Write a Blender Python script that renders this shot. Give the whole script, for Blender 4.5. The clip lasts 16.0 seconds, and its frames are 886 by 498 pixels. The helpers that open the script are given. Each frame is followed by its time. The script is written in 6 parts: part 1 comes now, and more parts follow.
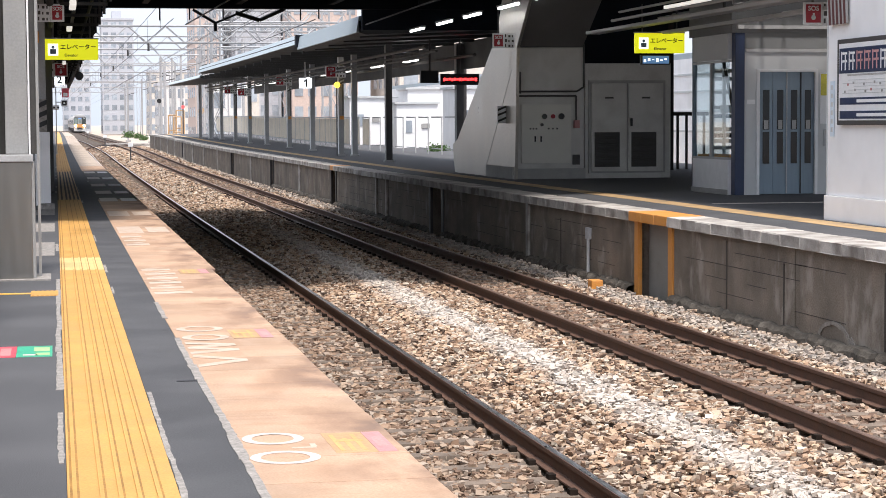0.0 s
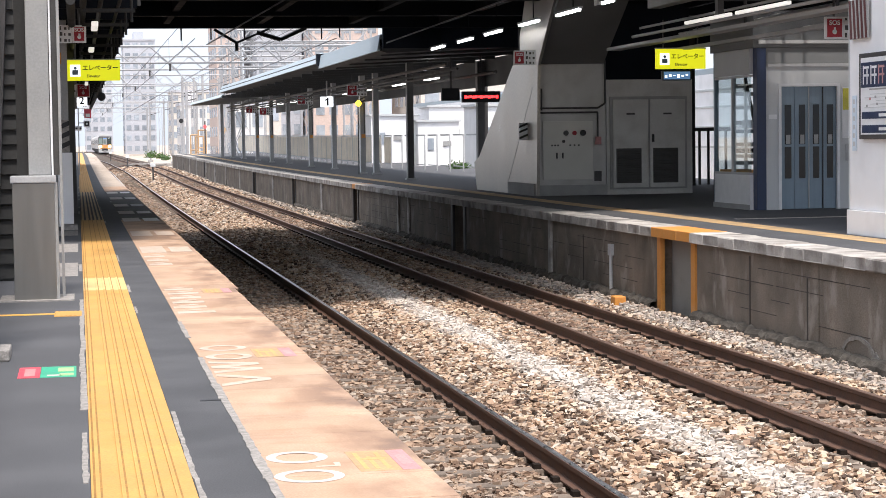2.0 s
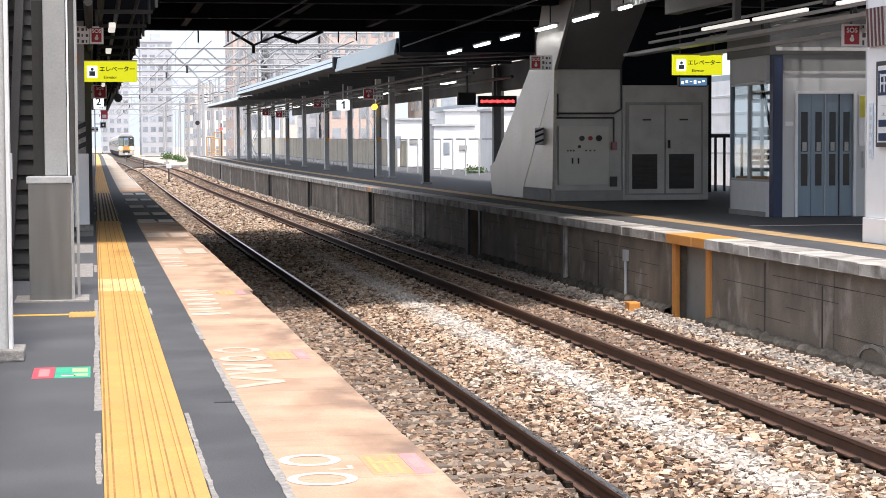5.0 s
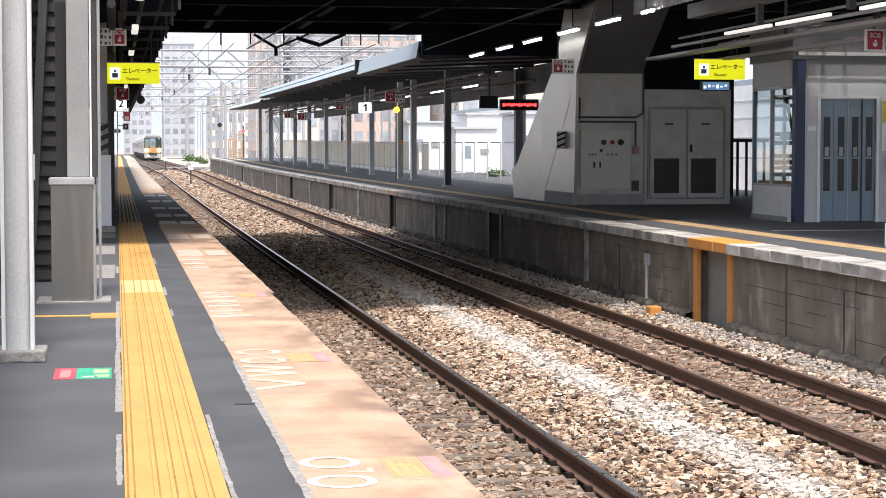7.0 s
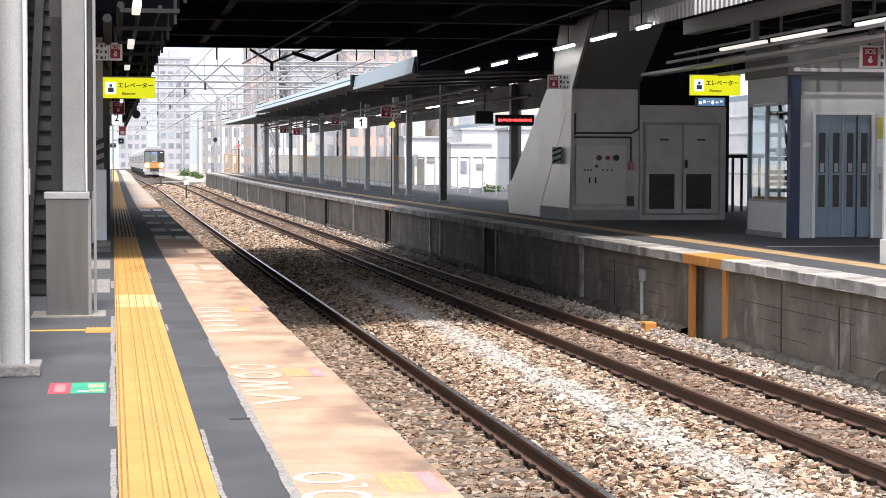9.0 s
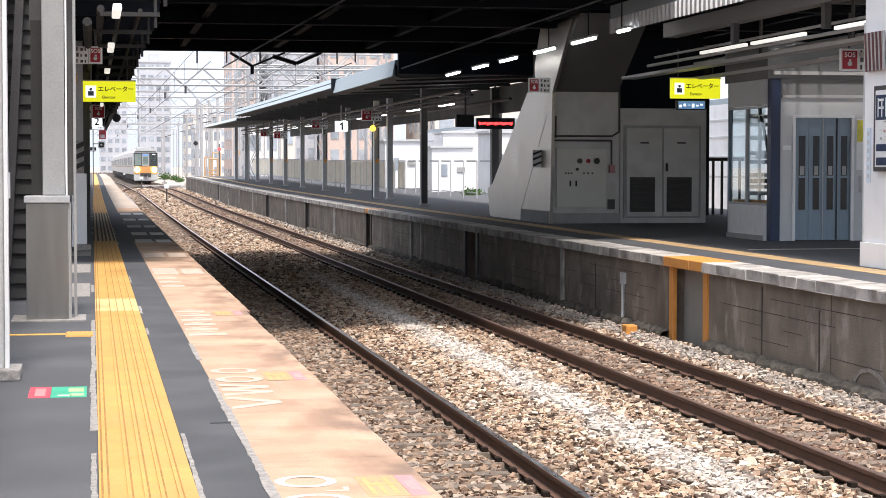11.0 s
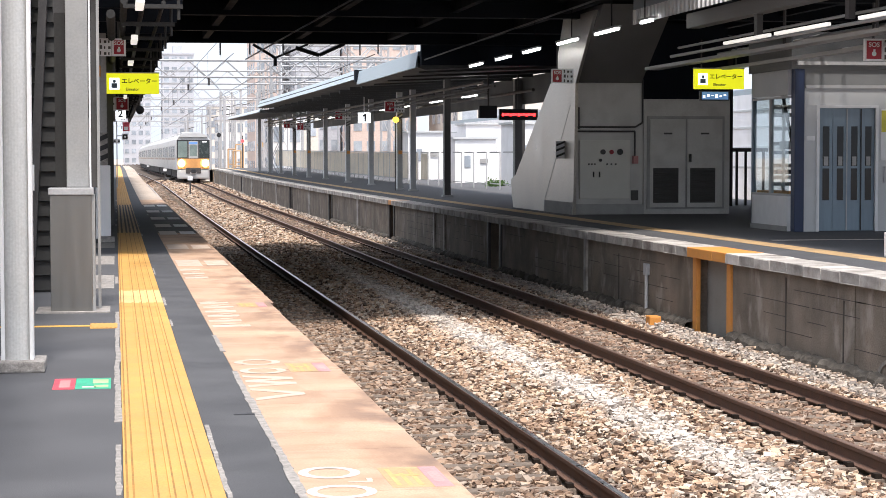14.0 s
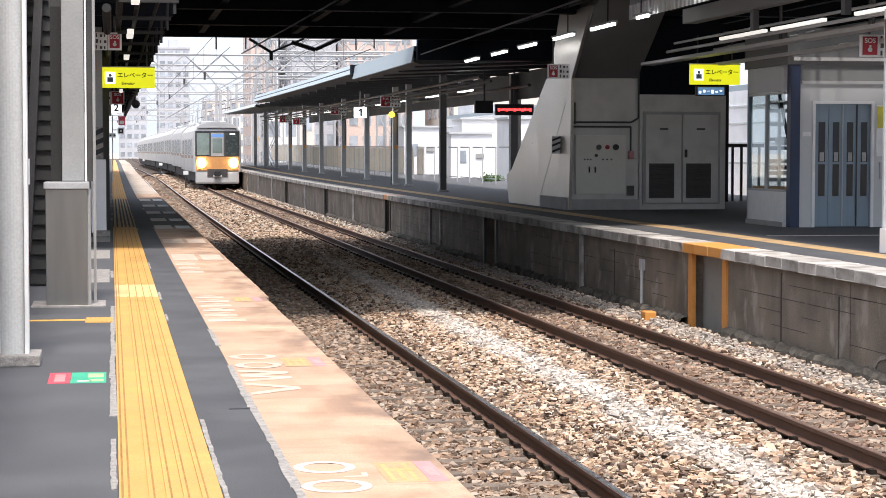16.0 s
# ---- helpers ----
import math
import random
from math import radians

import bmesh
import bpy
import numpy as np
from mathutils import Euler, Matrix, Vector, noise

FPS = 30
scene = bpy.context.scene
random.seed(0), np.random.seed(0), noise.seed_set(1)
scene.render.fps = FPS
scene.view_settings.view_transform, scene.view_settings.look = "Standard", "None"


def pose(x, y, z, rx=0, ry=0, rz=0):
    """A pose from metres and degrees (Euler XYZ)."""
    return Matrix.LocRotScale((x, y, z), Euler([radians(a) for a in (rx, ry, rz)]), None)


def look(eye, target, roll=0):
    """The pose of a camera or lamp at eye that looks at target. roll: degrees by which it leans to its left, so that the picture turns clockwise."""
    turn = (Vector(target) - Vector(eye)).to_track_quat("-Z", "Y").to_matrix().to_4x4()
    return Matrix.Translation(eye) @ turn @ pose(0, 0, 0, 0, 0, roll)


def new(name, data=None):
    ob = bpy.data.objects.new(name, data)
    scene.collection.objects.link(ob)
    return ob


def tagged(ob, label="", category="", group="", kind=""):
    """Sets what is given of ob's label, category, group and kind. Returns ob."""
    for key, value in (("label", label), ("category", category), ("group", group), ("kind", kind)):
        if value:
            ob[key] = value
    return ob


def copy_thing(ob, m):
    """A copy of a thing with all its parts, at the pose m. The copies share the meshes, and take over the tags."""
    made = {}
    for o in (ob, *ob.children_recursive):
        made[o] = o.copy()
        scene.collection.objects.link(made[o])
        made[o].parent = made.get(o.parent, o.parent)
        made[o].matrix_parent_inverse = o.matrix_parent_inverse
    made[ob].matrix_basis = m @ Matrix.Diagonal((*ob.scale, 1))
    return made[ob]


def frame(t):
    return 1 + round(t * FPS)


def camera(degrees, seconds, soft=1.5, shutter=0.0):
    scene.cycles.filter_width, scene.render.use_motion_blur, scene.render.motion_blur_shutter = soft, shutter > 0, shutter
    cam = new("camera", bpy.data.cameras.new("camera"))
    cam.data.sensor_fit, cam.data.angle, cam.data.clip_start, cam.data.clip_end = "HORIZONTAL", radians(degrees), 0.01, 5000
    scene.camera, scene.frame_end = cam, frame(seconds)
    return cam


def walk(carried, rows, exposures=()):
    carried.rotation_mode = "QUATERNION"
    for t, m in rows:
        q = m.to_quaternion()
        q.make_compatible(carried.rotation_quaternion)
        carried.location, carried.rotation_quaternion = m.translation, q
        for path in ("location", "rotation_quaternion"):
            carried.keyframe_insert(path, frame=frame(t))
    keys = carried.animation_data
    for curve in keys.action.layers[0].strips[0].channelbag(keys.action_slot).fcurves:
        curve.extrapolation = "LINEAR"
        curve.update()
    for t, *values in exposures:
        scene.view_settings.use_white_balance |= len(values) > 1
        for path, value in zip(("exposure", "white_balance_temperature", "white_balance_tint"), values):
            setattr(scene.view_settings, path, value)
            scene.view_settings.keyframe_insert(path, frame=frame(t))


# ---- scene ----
# The camera stands on the platform and is only turned a little by the person holding it.
EYE = 1.32
cam = camera(25.98, 16.0, soft=0.8)
TURNS = [
    (0.0, 86.209, 0.304, -11.393),
    (0.5, 86.436, 0.361, -11.331),
    (1.0, 86.591, 0.492, -11.184),
    (1.5, 86.714, 0.643, -10.993),
    (2.0, 86.738, 0.781, -10.752),
    (2.5, 86.702, 0.674, -10.547),
    (3.0, 86.655, 0.5, -10.441),
    (3.5, 86.67, 0.411, -10.439),
    (4.0, 86.787, 0.401, -10.441),
    (6.5, 86.918, 0.032, -9.807),
    (7.0, 86.961, -0.0, -9.635),
    (7.5, 87.069, -0.051, -9.493),
    (8.0, 87.203, -0.076, -9.466),
    (8.5, 87.324, -0.129, -9.588),
    (9.0, 87.414, -0.124, -9.77),
    (9.5, 87.452, -0.168, -9.963),
    (10.0, 87.471, -0.128, -10.163),
    (12.5, 87.555, -0.038, -10.393),
    (13.0, 87.474, -0.007, -10.136),
    (13.5, 87.36, 0.033, -9.865),
    (14.0, 87.255, 0.065, -9.656),
    (14.5, 87.206, 0.035, -9.549),
    (15.0, 87.213, -0.016, -9.526),
    (15.5, 87.202, -0.066, -9.561),
    (16.0, 87.103, -0.071, -9.78),
]
walk(cam, [(t, pose(0, 0, EYE, a, b, c)) for t, a, b, c in TURNS], [(0, 1.10, 6150, 10), (2, 1.17, 6150, 10), (5, 1.24, 6150, 10), (8, 1.27, 6150, 10), (16, 1.27, 6150, 10)])

# ---- light: a bright hazy overcast day ----
SUN_EL, SUN_AZ = 67.0, 184.0
world = bpy.data.worlds.new("sky")
scene.world = world
world.use_nodes = True
wn, wl = world.node_tree.nodes, world.node_tree.links
wn.clear()
sky = wn.new("ShaderNodeTexSky")
sky.sky_type, sky.sun_disc = "NISHITA", False
sky.sun_elevation, sky.sun_rotation = radians(SUN_EL), radians(SUN_AZ)
sky.dust_density, sky.air_density = 4.0, 1.2
pale = wn.new("ShaderNodeHueSaturation")
pale.inputs["Saturation"].default_value = 0.25
pale.inputs["Value"].default_value = 1.0
back = wn.new("ShaderNodeBackground")
back.inputs["Strength"].default_value = 0.118
wout = wn.new("ShaderNodeOutputWorld")
wl.new(sky.outputs[0], pale.inputs["Color"])
veil = wn.new("ShaderNodeMix")          # the even white of a bright overcast sky
veil.data_type = "RGBA"
veil.inputs["Factor"].default_value = 0.6
veil.inputs["B"].default_value = (5.3, 5.6, 6.15, 1)
wl.new(pale.outputs[0], veil.inputs["A"])
wl.new(veil.outputs["Result"], back.inputs["Color"])
wl.new(back.outputs[0], wout.inputs["Surface"])
sun = new("sun", bpy.data.lights.new("sun", "SUN"))
sun.data.energy, sun.data.angle, sun.data.color = 2.35, radians(9), (1.0, 0.90, 0.79)
az, el = radians(SUN_AZ), radians(SUN_EL)
sun.matrix_world = look((math.sin(az) * math.cos(el) * 50, math.cos(az) * math.cos(el) * 50, math.sin(el) * 50), (0, 0, 0))


# ---- materials ----
def mat(name, rgb, rough=0.7, metal=0.0, vary=0.15, scale=6.0, grain=60.0, bump=0.15, stain=None, stain_amt=0.0, stain_scale=1.5, per=0.0, island=False, stretch=(1, 1, 1), depth=0.004, spec=0.5):
    m = bpy.data.materials.new(name)
    m.use_nodes = True
    n, l = m.node_tree.nodes, m.node_tree.links
    p = n["Principled BSDF"]
    p.inputs["Roughness"].default_value, p.inputs["Metallic"].default_value = rough, metal
    p.inputs["Specular IOR Level"].default_value = spec
    geo = n.new("ShaderNodeNewGeometry")
    mp = n.new("ShaderNodeMapping")
    mp.inputs["Scale"].default_value = stretch
    l.new(geo.outputs["Position"], mp.inputs["Vector"])

    def tex(s, d=4):
        t = n.new("ShaderNodeTexNoise")
        t.inputs["Scale"].default_value, t.inputs["Detail"].default_value = s, d
        l.new(mp.outputs[0], t.inputs["Vector"])
        return t.outputs["Fac"]

    def mixc(fac, a, b, mode="MIX"):
        x = n.new("ShaderNodeMix")
        x.data_type, x.blend_type = "RGBA", mode
        for s, v in ((x.inputs["Factor"], fac), (x.inputs["A"], a), (x.inputs["B"], b)):
            if isinstance(v, (int, float)):
                s.default_value = v
            elif isinstance(v, tuple):
                s.default_value = v
            else:
                l.new(v, s)
        return x.outputs["Result"]

    def ramp(src, lo, hi):
        r = n.new("ShaderNodeMapRange")
        r.inputs["From Min"].default_value, r.inputs["From Max"].default_value = lo, hi
        l.new(src, r.inputs["Value"])
        return r.outputs["Result"]

    dark = tuple(c * (1 - vary) for c in rgb) + (1,)
    lite = tuple(min(1, c * (1 + vary)) for c in rgb) + (1,)
    big, fine = tex(scale), tex(grain, 2)
    col = mixc(ramp(big, 0.3, 0.7), dark, lite)
    col = mixc(0.5 * vary + 0.05, col, mixc(ramp(fine, 0.3, 0.7), (0, 0, 0, 1), (1, 1, 1, 1)), "OVERLAY")
    if stain:
        s = tex(stain_scale, 8)
        f = n.new("ShaderNodeMath")
        f.operation = "MULTIPLY"
        f.inputs[1].default_value = stain_amt
        l.new(ramp(s, 0.45, 0.68), f.inputs[0])
        col = mixc(f.outputs[0], col, tuple(stain) + (1,))
    if per:
        src = geo.outputs["Random Per Island"] if island else n.new("ShaderNodeObjectInfo").outputs["Random"]
        h = n.new("ShaderNodeHueSaturation")
        l.new(ramp(src, 0, 1), h.inputs["Value"])
        h.inputs["Value"].links[0].from_node.inputs["To Min"].default_value = 1 - per
        h.inputs["Value"].links[0].from_node.inputs["To Max"].default_value = 1 + per
        l.new(col, h.inputs["Color"])
        col = h.outputs[0]
    l.new(col, p.inputs["Base Color"])
    rr = ramp(big, 0.2, 0.8)
    rr.node.inputs["To Min"].default_value, rr.node.inputs["To Max"].default_value = max(0.03, rough - 0.12), min(1, rough + 0.12)
    l.new(rr, p.inputs["Roughness"])
    if bump:
        b = n.new("ShaderNodeBump")
        b.inputs["Strength"].default_value, b.inputs["Distance"].default_value = bump, depth
        l.new(fine, b.inputs["Height"])
        l.new(b.outputs[0], p.inputs["Normal"])
    return m


def glow(name, rgb, strength):
    m = bpy.data.materials.new(name)
    m.use_nodes = True
    p = m.node_tree.nodes["Principled BSDF"]
    p.inputs["Base Color"].default_value = (*[min(0.8, c) for c in rgb], 1)
    p.inputs["Emission Color"].default_value = (*rgb, 1)
    p.inputs["Emission Strength"].default_value = strength
    return m


def glass(name, rgb=(0.85, 0.92, 0.93), rough=0.02):
    m = bpy.data.materials.new(name)
    m.use_nodes = True
    n, l = m.node_tree.nodes, m.node_tree.links
    n.clear()
    out, mix = n.new("ShaderNodeOutputMaterial"), n.new("ShaderNodeMixShader")
    tr, gl, lw = n.new("ShaderNodeBsdfTransparent"), n.new("ShaderNodeBsdfGlossy"), n.new("ShaderNodeLayerWeight")
    tr.inputs["Color"].default_value = (*rgb, 1)
    gl.inputs["Roughness"].default_value = rough
    k = n.new("ShaderNodeMapRange")
    k.inputs["From Min"].default_value, k.inputs["To Min"].default_value, k.inputs["To Max"].default_value = 0.4, 0.05, 0.35
    l.new(lw.outputs["Facing"], k.inputs["Value"])
    l.new(k.outputs["Result"], mix.inputs[0]), l.new(tr.outputs[0], mix.inputs[1]), l.new(gl.outputs[0], mix.inputs[2])
    l.new(mix.outputs[0], out.inputs["Surface"])
    return m


def grime_edge(m, x_from, x_to, rgb, amt):
    """Dark patchy grime along the outer edge of the platform slabs."""
    n, l = m.node_tree.nodes, m.node_tree.links
    p = n["Principled BSDF"]
    src = p.inputs["Base Color"].links[0].from_socket
    geo, sep = n.new("ShaderNodeNewGeometry"), n.new("ShaderNodeSeparateXYZ")
    l.new(geo.outputs["Position"], sep.inputs[0])
    mp, t = n.new("ShaderNodeMapping"), n.new("ShaderNodeTexNoise")
    mp.inputs["Scale"].default_value = (2.2, 1.0, 1.0)
    t.inputs["Scale"].default_value, t.inputs["Detail"].default_value, t.inputs["Roughness"].default_value = 1.3, 7, 0.55
    l.new(geo.outputs["Position"], mp.inputs["Vector"]), l.new(mp.outputs[0], t.inputs["Vector"])
    r1, r2, mu, mx = n.new("ShaderNodeMapRange"), n.new("ShaderNodeMapRange"), n.new("ShaderNodeMath"), n.new("ShaderNodeMix")
    r1.inputs["From Min"].default_value, r1.inputs["From Max"].default_value = x_from, x_to
    r2.inputs["From Min"].default_value, r2.inputs["From Max"].default_value = 0.46, 0.62
    l.new(sep.outputs["X"], r1.inputs["Value"]), l.new(t.outputs["Fac"], r2.inputs["Value"])
    mu.operation = "MULTIPLY"
    l.new(r1.outputs["Result"], mu.inputs[0]), l.new(r2.outputs["Result"], mu.inputs[1])
    mu2 = n.new("ShaderNodeMath")
    mu2.operation, mu2.inputs[1].default_value = "MULTIPLY", amt
    l.new(mu.outputs[0], mu2.inputs[0])
    mx.data_type = "RGBA"
    l.new(mu2.outputs[0], mx.inputs["Factor"]), l.new(src, mx.inputs["A"])
    mx.inputs["B"].default_value = (*rgb, 1)
    l.new(mx.outputs["Result"], p.inputs["Base Color"])


def streaks(m, stretch, lo, hi, rgb, amt):
    """Runs and blotches of another colour, drawn out along the given scale."""
    n, l = m.node_tree.nodes, m.node_tree.links
    p = n["Principled BSDF"]
    src = p.inputs["Base Color"].links[0].from_socket
    geo, mp, t, r, mx = n.new("ShaderNodeNewGeometry"), n.new("ShaderNodeMapping"), n.new("ShaderNodeTexNoise"), n.new("ShaderNodeMapRange"), n.new("ShaderNodeMix")
    mp.inputs["Scale"].default_value = stretch
    t.inputs["Scale"].default_value, t.inputs["Detail"].default_value, t.inputs["Roughness"].default_value = 1.5, 8, 0.62
    r.inputs["From Min"].default_value, r.inputs["From Max"].default_value, r.inputs["To Max"].default_value = lo, hi, amt
    l.new(geo.outputs["Position"], mp.inputs["Vector"]), l.new(mp.outputs[0], t.inputs["Vector"]), l.new(t.outputs["Fac"], r.inputs["Value"])
    mx.data_type = "RGBA"
    l.new(r.outputs["Result"], mx.inputs["Factor"]), l.new(src, mx.inputs["A"])
    mx.inputs["B"].default_value = (*rgb, 1)
    l.new(mx.outputs["Result"], p.inputs["Base Color"])


M_ASPHALT = mat("asphalt", (0.075, 0.075, 0.082), 0.85, vary=0.18, scale=1.2, grain=140, bump=0.35, stain=(0.11, 0.11, 0.115), stain_amt=0.2, stain_scale=1.2)
M_ASPHALT_DARK = mat("asphalt strip", (0.06, 0.06, 0.066), 0.85, vary=0.2, scale=2, grain=120, bump=0.35, stain=(0.12, 0.12, 0.125), stain_amt=0.3, stain_scale=1.2)
M_EDGE = mat("edge concrete", (0.425, 0.282, 0.193), 0.8, vary=0.16, scale=2.2, grain=90, bump=0.25, stain=(0.30, 0.20, 0.13), stain_amt=0.5, stain_scale=1.7, per=0.1)
streaks(M_EDGE, (2.6, 0.9, 1.0), 0.50, 0.72, (0.46, 0.35, 0.27), 0.4)
streaks(M_EDGE, (1.2, 5.0, 1.0), 0.56, 0.72, (0.33, 0.20, 0.125), 0.6)
grime_edge(M_EDGE, 0.78, 1.25, (0.40, 0.215, 0.115), 0.6)
grime_edge(M_EDGE, 0.90, 1.34, (0.15, 0.105, 0.085), 0.8)
M_EDGE_GLARE = mat("edge concrete with glare", (0.42, 0.345, 0.285), 0.8, vary=0.14, scale=2.2, grain=90, bump=0.25, stain=(0.30, 0.24, 0.19), stain_amt=0.5, stain_scale=1.7, per=0.08)
M_EDGE_DARK = mat("near black edge concrete", (0.045, 0.04, 0.037), 0.75, vary=0.3, scale=2.2, grain=90, bump=0.25, stain=(0.13, 0.10, 0.08), stain_amt=0.5, stain_scale=2.5, per=0.15)
M_YELLOW_WORN = mat("worn tan yellow strip", (0.47, 0.31, 0.15), 0.7, vary=0.15, scale=3, grain=60, bump=0.3, stain=(0.22, 0.18, 0.14), stain_amt=0.7, stain_scale=2.2)
M_YELLOW_DULL = mat("dull tactile yellow", (0.50, 0.33, 0.15), 0.65, vary=0.15, scale=4, grain=90, bump=0.2, per=0.12)
M_BLACKGROOVE = mat("black tactile groove lines", (0.07, 0.05, 0.035), 0.85, vary=0.3, scale=6)
M_WALLFOOT = mat("rough wall footing", (0.07, 0.06, 0.05), 0.95, vary=0.35, scale=5, grain=30, bump=0.7, stain=(0.2, 0.18, 0.155), stain_amt=0.35, stain_scale=5, depth=0.012)
M_LIME = mat("lime crust", (0.27, 0.245, 0.22), 0.95, vary=0.25, scale=14, grain=60, bump=0.6, stain=(0.16, 0.14, 0.12), stain_amt=0.6, stain_scale=9)
M_NICHE = mat("niche concrete", (0.26, 0.25, 0.235), 0.9, vary=0.2, scale=3, grain=50, bump=0.4, stain=(0.12, 0.11, 0.10), stain_amt=0.5, stain_scale=3)
M_MORTAR = mat("mortar", (0.27, 0.25, 0.235), 0.9, vary=0.3, scale=18, grain=90, bump=0.5)
M_YELLOW = mat("tactile yellow", (0.54, 0.30, 0.085), 0.65, vary=0.1, scale=4, grain=90, bump=0.2, stain=(0.45, 0.25, 0.06), stain_amt=0.4, stain_scale=5, per=0.05)
M_YELLOW_PALE = mat("tactile pale yellow", (0.66, 0.47, 0.21), 0.65, vary=0.1, scale=4, grain=90, bump=0.2, per=0.04)
M_YLINE = mat("yellow line", (0.68, 0.38, 0.07), 0.7, vary=0.2, scale=10, grain=80, stain=(0.3, 0.22, 0.1), stain_amt=0.5, stain_scale=6)
M_WHITEPAINT = mat("worn white paint", (0.55, 0.50, 0.465), 0.7, vary=0.1, scale=9, stain=(0.55, 0.42, 0.32), stain_amt=0.35, stain_scale=14)
M_BARWHITE = mat("plain bar white", (0.78, 0.76, 0.74), 0.7, vary=0.08, scale=6)
M_PINK = mat("worn pink sticker", (0.48, 0.23, 0.23), 0.6, vary=0.12, scale=8)
M_YSTICK = mat("worn yellow sticker", (0.44, 0.28, 0.145), 0.6, vary=0.12, scale=8)
M_STICKPRINT = mat("faded sticker print", (0.60, 0.33, 0.13), 0.6, vary=0.1)
M_PINKPRINT = mat("faded pink print", (0.50, 0.27, 0.26), 0.6, vary=0.1)
M_STICKRED = mat("red sticker", (0.55, 0.07, 0.10), 0.55, vary=0.1)
M_GREEN = mat("green sticker", (0.05, 0.36, 0.22), 0.55, vary=0.12, scale=8)
M_LGREEN = mat("pale green sticker", (0.36, 0.58, 0.25), 0.55, vary=0.12, scale=8)
M_MAROON = mat("worn maroon paint", (0.10, 0.035, 0.035), 0.6, vary=0.2, scale=8)
M_RED = mat("red sign", (0.33, 0.015, 0.03), 0.5, vary=0.08)
M_SIGNWHITE = mat("white sign", (0.75, 0.75, 0.76), 0.5, vary=0.05)
M_BLACK = mat("black paint", (0.015, 0.015, 0.018), 0.5, vary=0.2)
M_WALL = mat("platform wall concrete", (0.20, 0.165, 0.132), 0.9, vary=0.34, scale=1.3, grain=40, bump=0.5, stain=(0.20, 0.175, 0.15), stain_amt=0.4, stain_scale=3.2, stretch=(1, 1, 1.4), depth=0.01)
streaks(M_WALL, (1.0, 1.6, 0.9), 0.55, 0.66, (0.36, 0.32, 0.28), 0.7)       # lime runs
streaks(M_WALL, (1.0, 0.9, 0.28), 0.48, 0.72, (0.06, 0.05, 0.042), 0.5)    # water runs
M_COPING = mat("coping concrete", (0.44, 0.41, 0.38), 0.85, vary=0.2, scale=3, grain=60, bump=0.4, stain=(0.13, 0.105, 0.09), stain_amt=0.8, stain_scale=2.6, per=0.22)
M_ORANGE = mat("orange paint", (0.62, 0.26, 0.05), 0.6, vary=0.15, scale=8, stain=(0.35, 0.2, 0.1), stain_amt=0.4, stain_scale=8)
M_BALLAST = mat("ballast bed", (0.075, 0.055, 0.042), 0.95, vary=0.45, scale=18, grain=45, bump=1.0, depth=0.03)
M_RAIL_SIDE = mat("rusty rail", (0.10, 0.052, 0.034), 0.75, vary=0.25, scale=9, grain=80, bump=0.3)
M_RAIL_TOP = mat("rail head steel", (0.50, 0.48, 0.47), 0.33, metal=1.0, vary=0.08, scale=12, bump=0)
M_RAIL_DULL = mat("dull rail head", (0.20, 0.13, 0.10), 0.5, metal=0.6, vary=0.2, scale=12, bump=0.1)
M_SLEEPER = mat("concrete sleeper", (0.15, 0.115, 0.09), 0.9, vary=0.25, scale=5, grain=60, bump=0.4, per=0.15)
M_CLIP = mat("rail fastening", (0.022, 0.016, 0.013), 0.9, vary=0.3, scale=10, spec=0.1)
M_STEEL = mat("painted grey steel", (0.42, 0.42, 0.43), 0.45, vary=0.08, scale=3, grain=50, bump=0.05)
M_COLUMN = mat("white painted column", (0.29, 0.29, 0.288), 0.4, vary=0.06, scale=2, grain=50, bump=0.05, stain=(0.4, 0.38, 0.36), stain_amt=0.25, stain_scale=5)
M_STAINLESS = mat("brushed stainless steel", (0.29, 0.275, 0.255), 0.36, metal=1.0, vary=0.05, scale=1.5, grain=160, bump=0.05, stretch=(12, 12, 0.6))
M_SIDING = mat("grey siding", (0.030, 0.029, 0.028), 0.7, vary=0.12, scale=2, grain=40, bump=0.1, per=0.05, spec=0.25)
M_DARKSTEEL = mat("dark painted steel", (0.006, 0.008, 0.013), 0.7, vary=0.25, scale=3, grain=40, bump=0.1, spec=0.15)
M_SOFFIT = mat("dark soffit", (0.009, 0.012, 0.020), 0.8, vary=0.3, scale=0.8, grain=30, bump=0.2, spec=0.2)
M_COLDARK = mat("brown grey column", (0.06, 0.056, 0.056), 0.5, vary=0.15, scale=3)
M_CONTROL = mat("beige control panel", (0.62, 0.605, 0.56), 0.5, vary=0.05, scale=2, grain=50, bump=0.05)
M_PANEL = mat("warm grey panel", (0.55, 0.54, 0.52), 0.5, vary=0.07, scale=1.2, grain=50, bump=0.05, stain=(0.33, 0.31, 0.29), stain_amt=0.4, stain_scale=1.8)
M_PANELMETAL = mat("satin metal panel", (0.47, 0.44, 0.395), 0.36, metal=0.8, vary=0.16, scale=1.0, grain=40, bump=0.05, stretch=(1, 1, 0.5))
M_PLINTH = mat("grey plinth", (0.34, 0.335, 0.33), 0.75, vary=0.12, scale=3)
M_LOUVRE = mat("dark louvre", (0.06, 0.058, 0.056), 0.5, vary=0.15)
M_WHITEWALL = mat("white rendered wall", (0.86, 0.85, 0.86), 0.8, vary=0.03, scale=1.5, grain=60, bump=0.1, stain=(0.66, 0.65, 0.65), stain_amt=0.35, stain_scale=1.2)
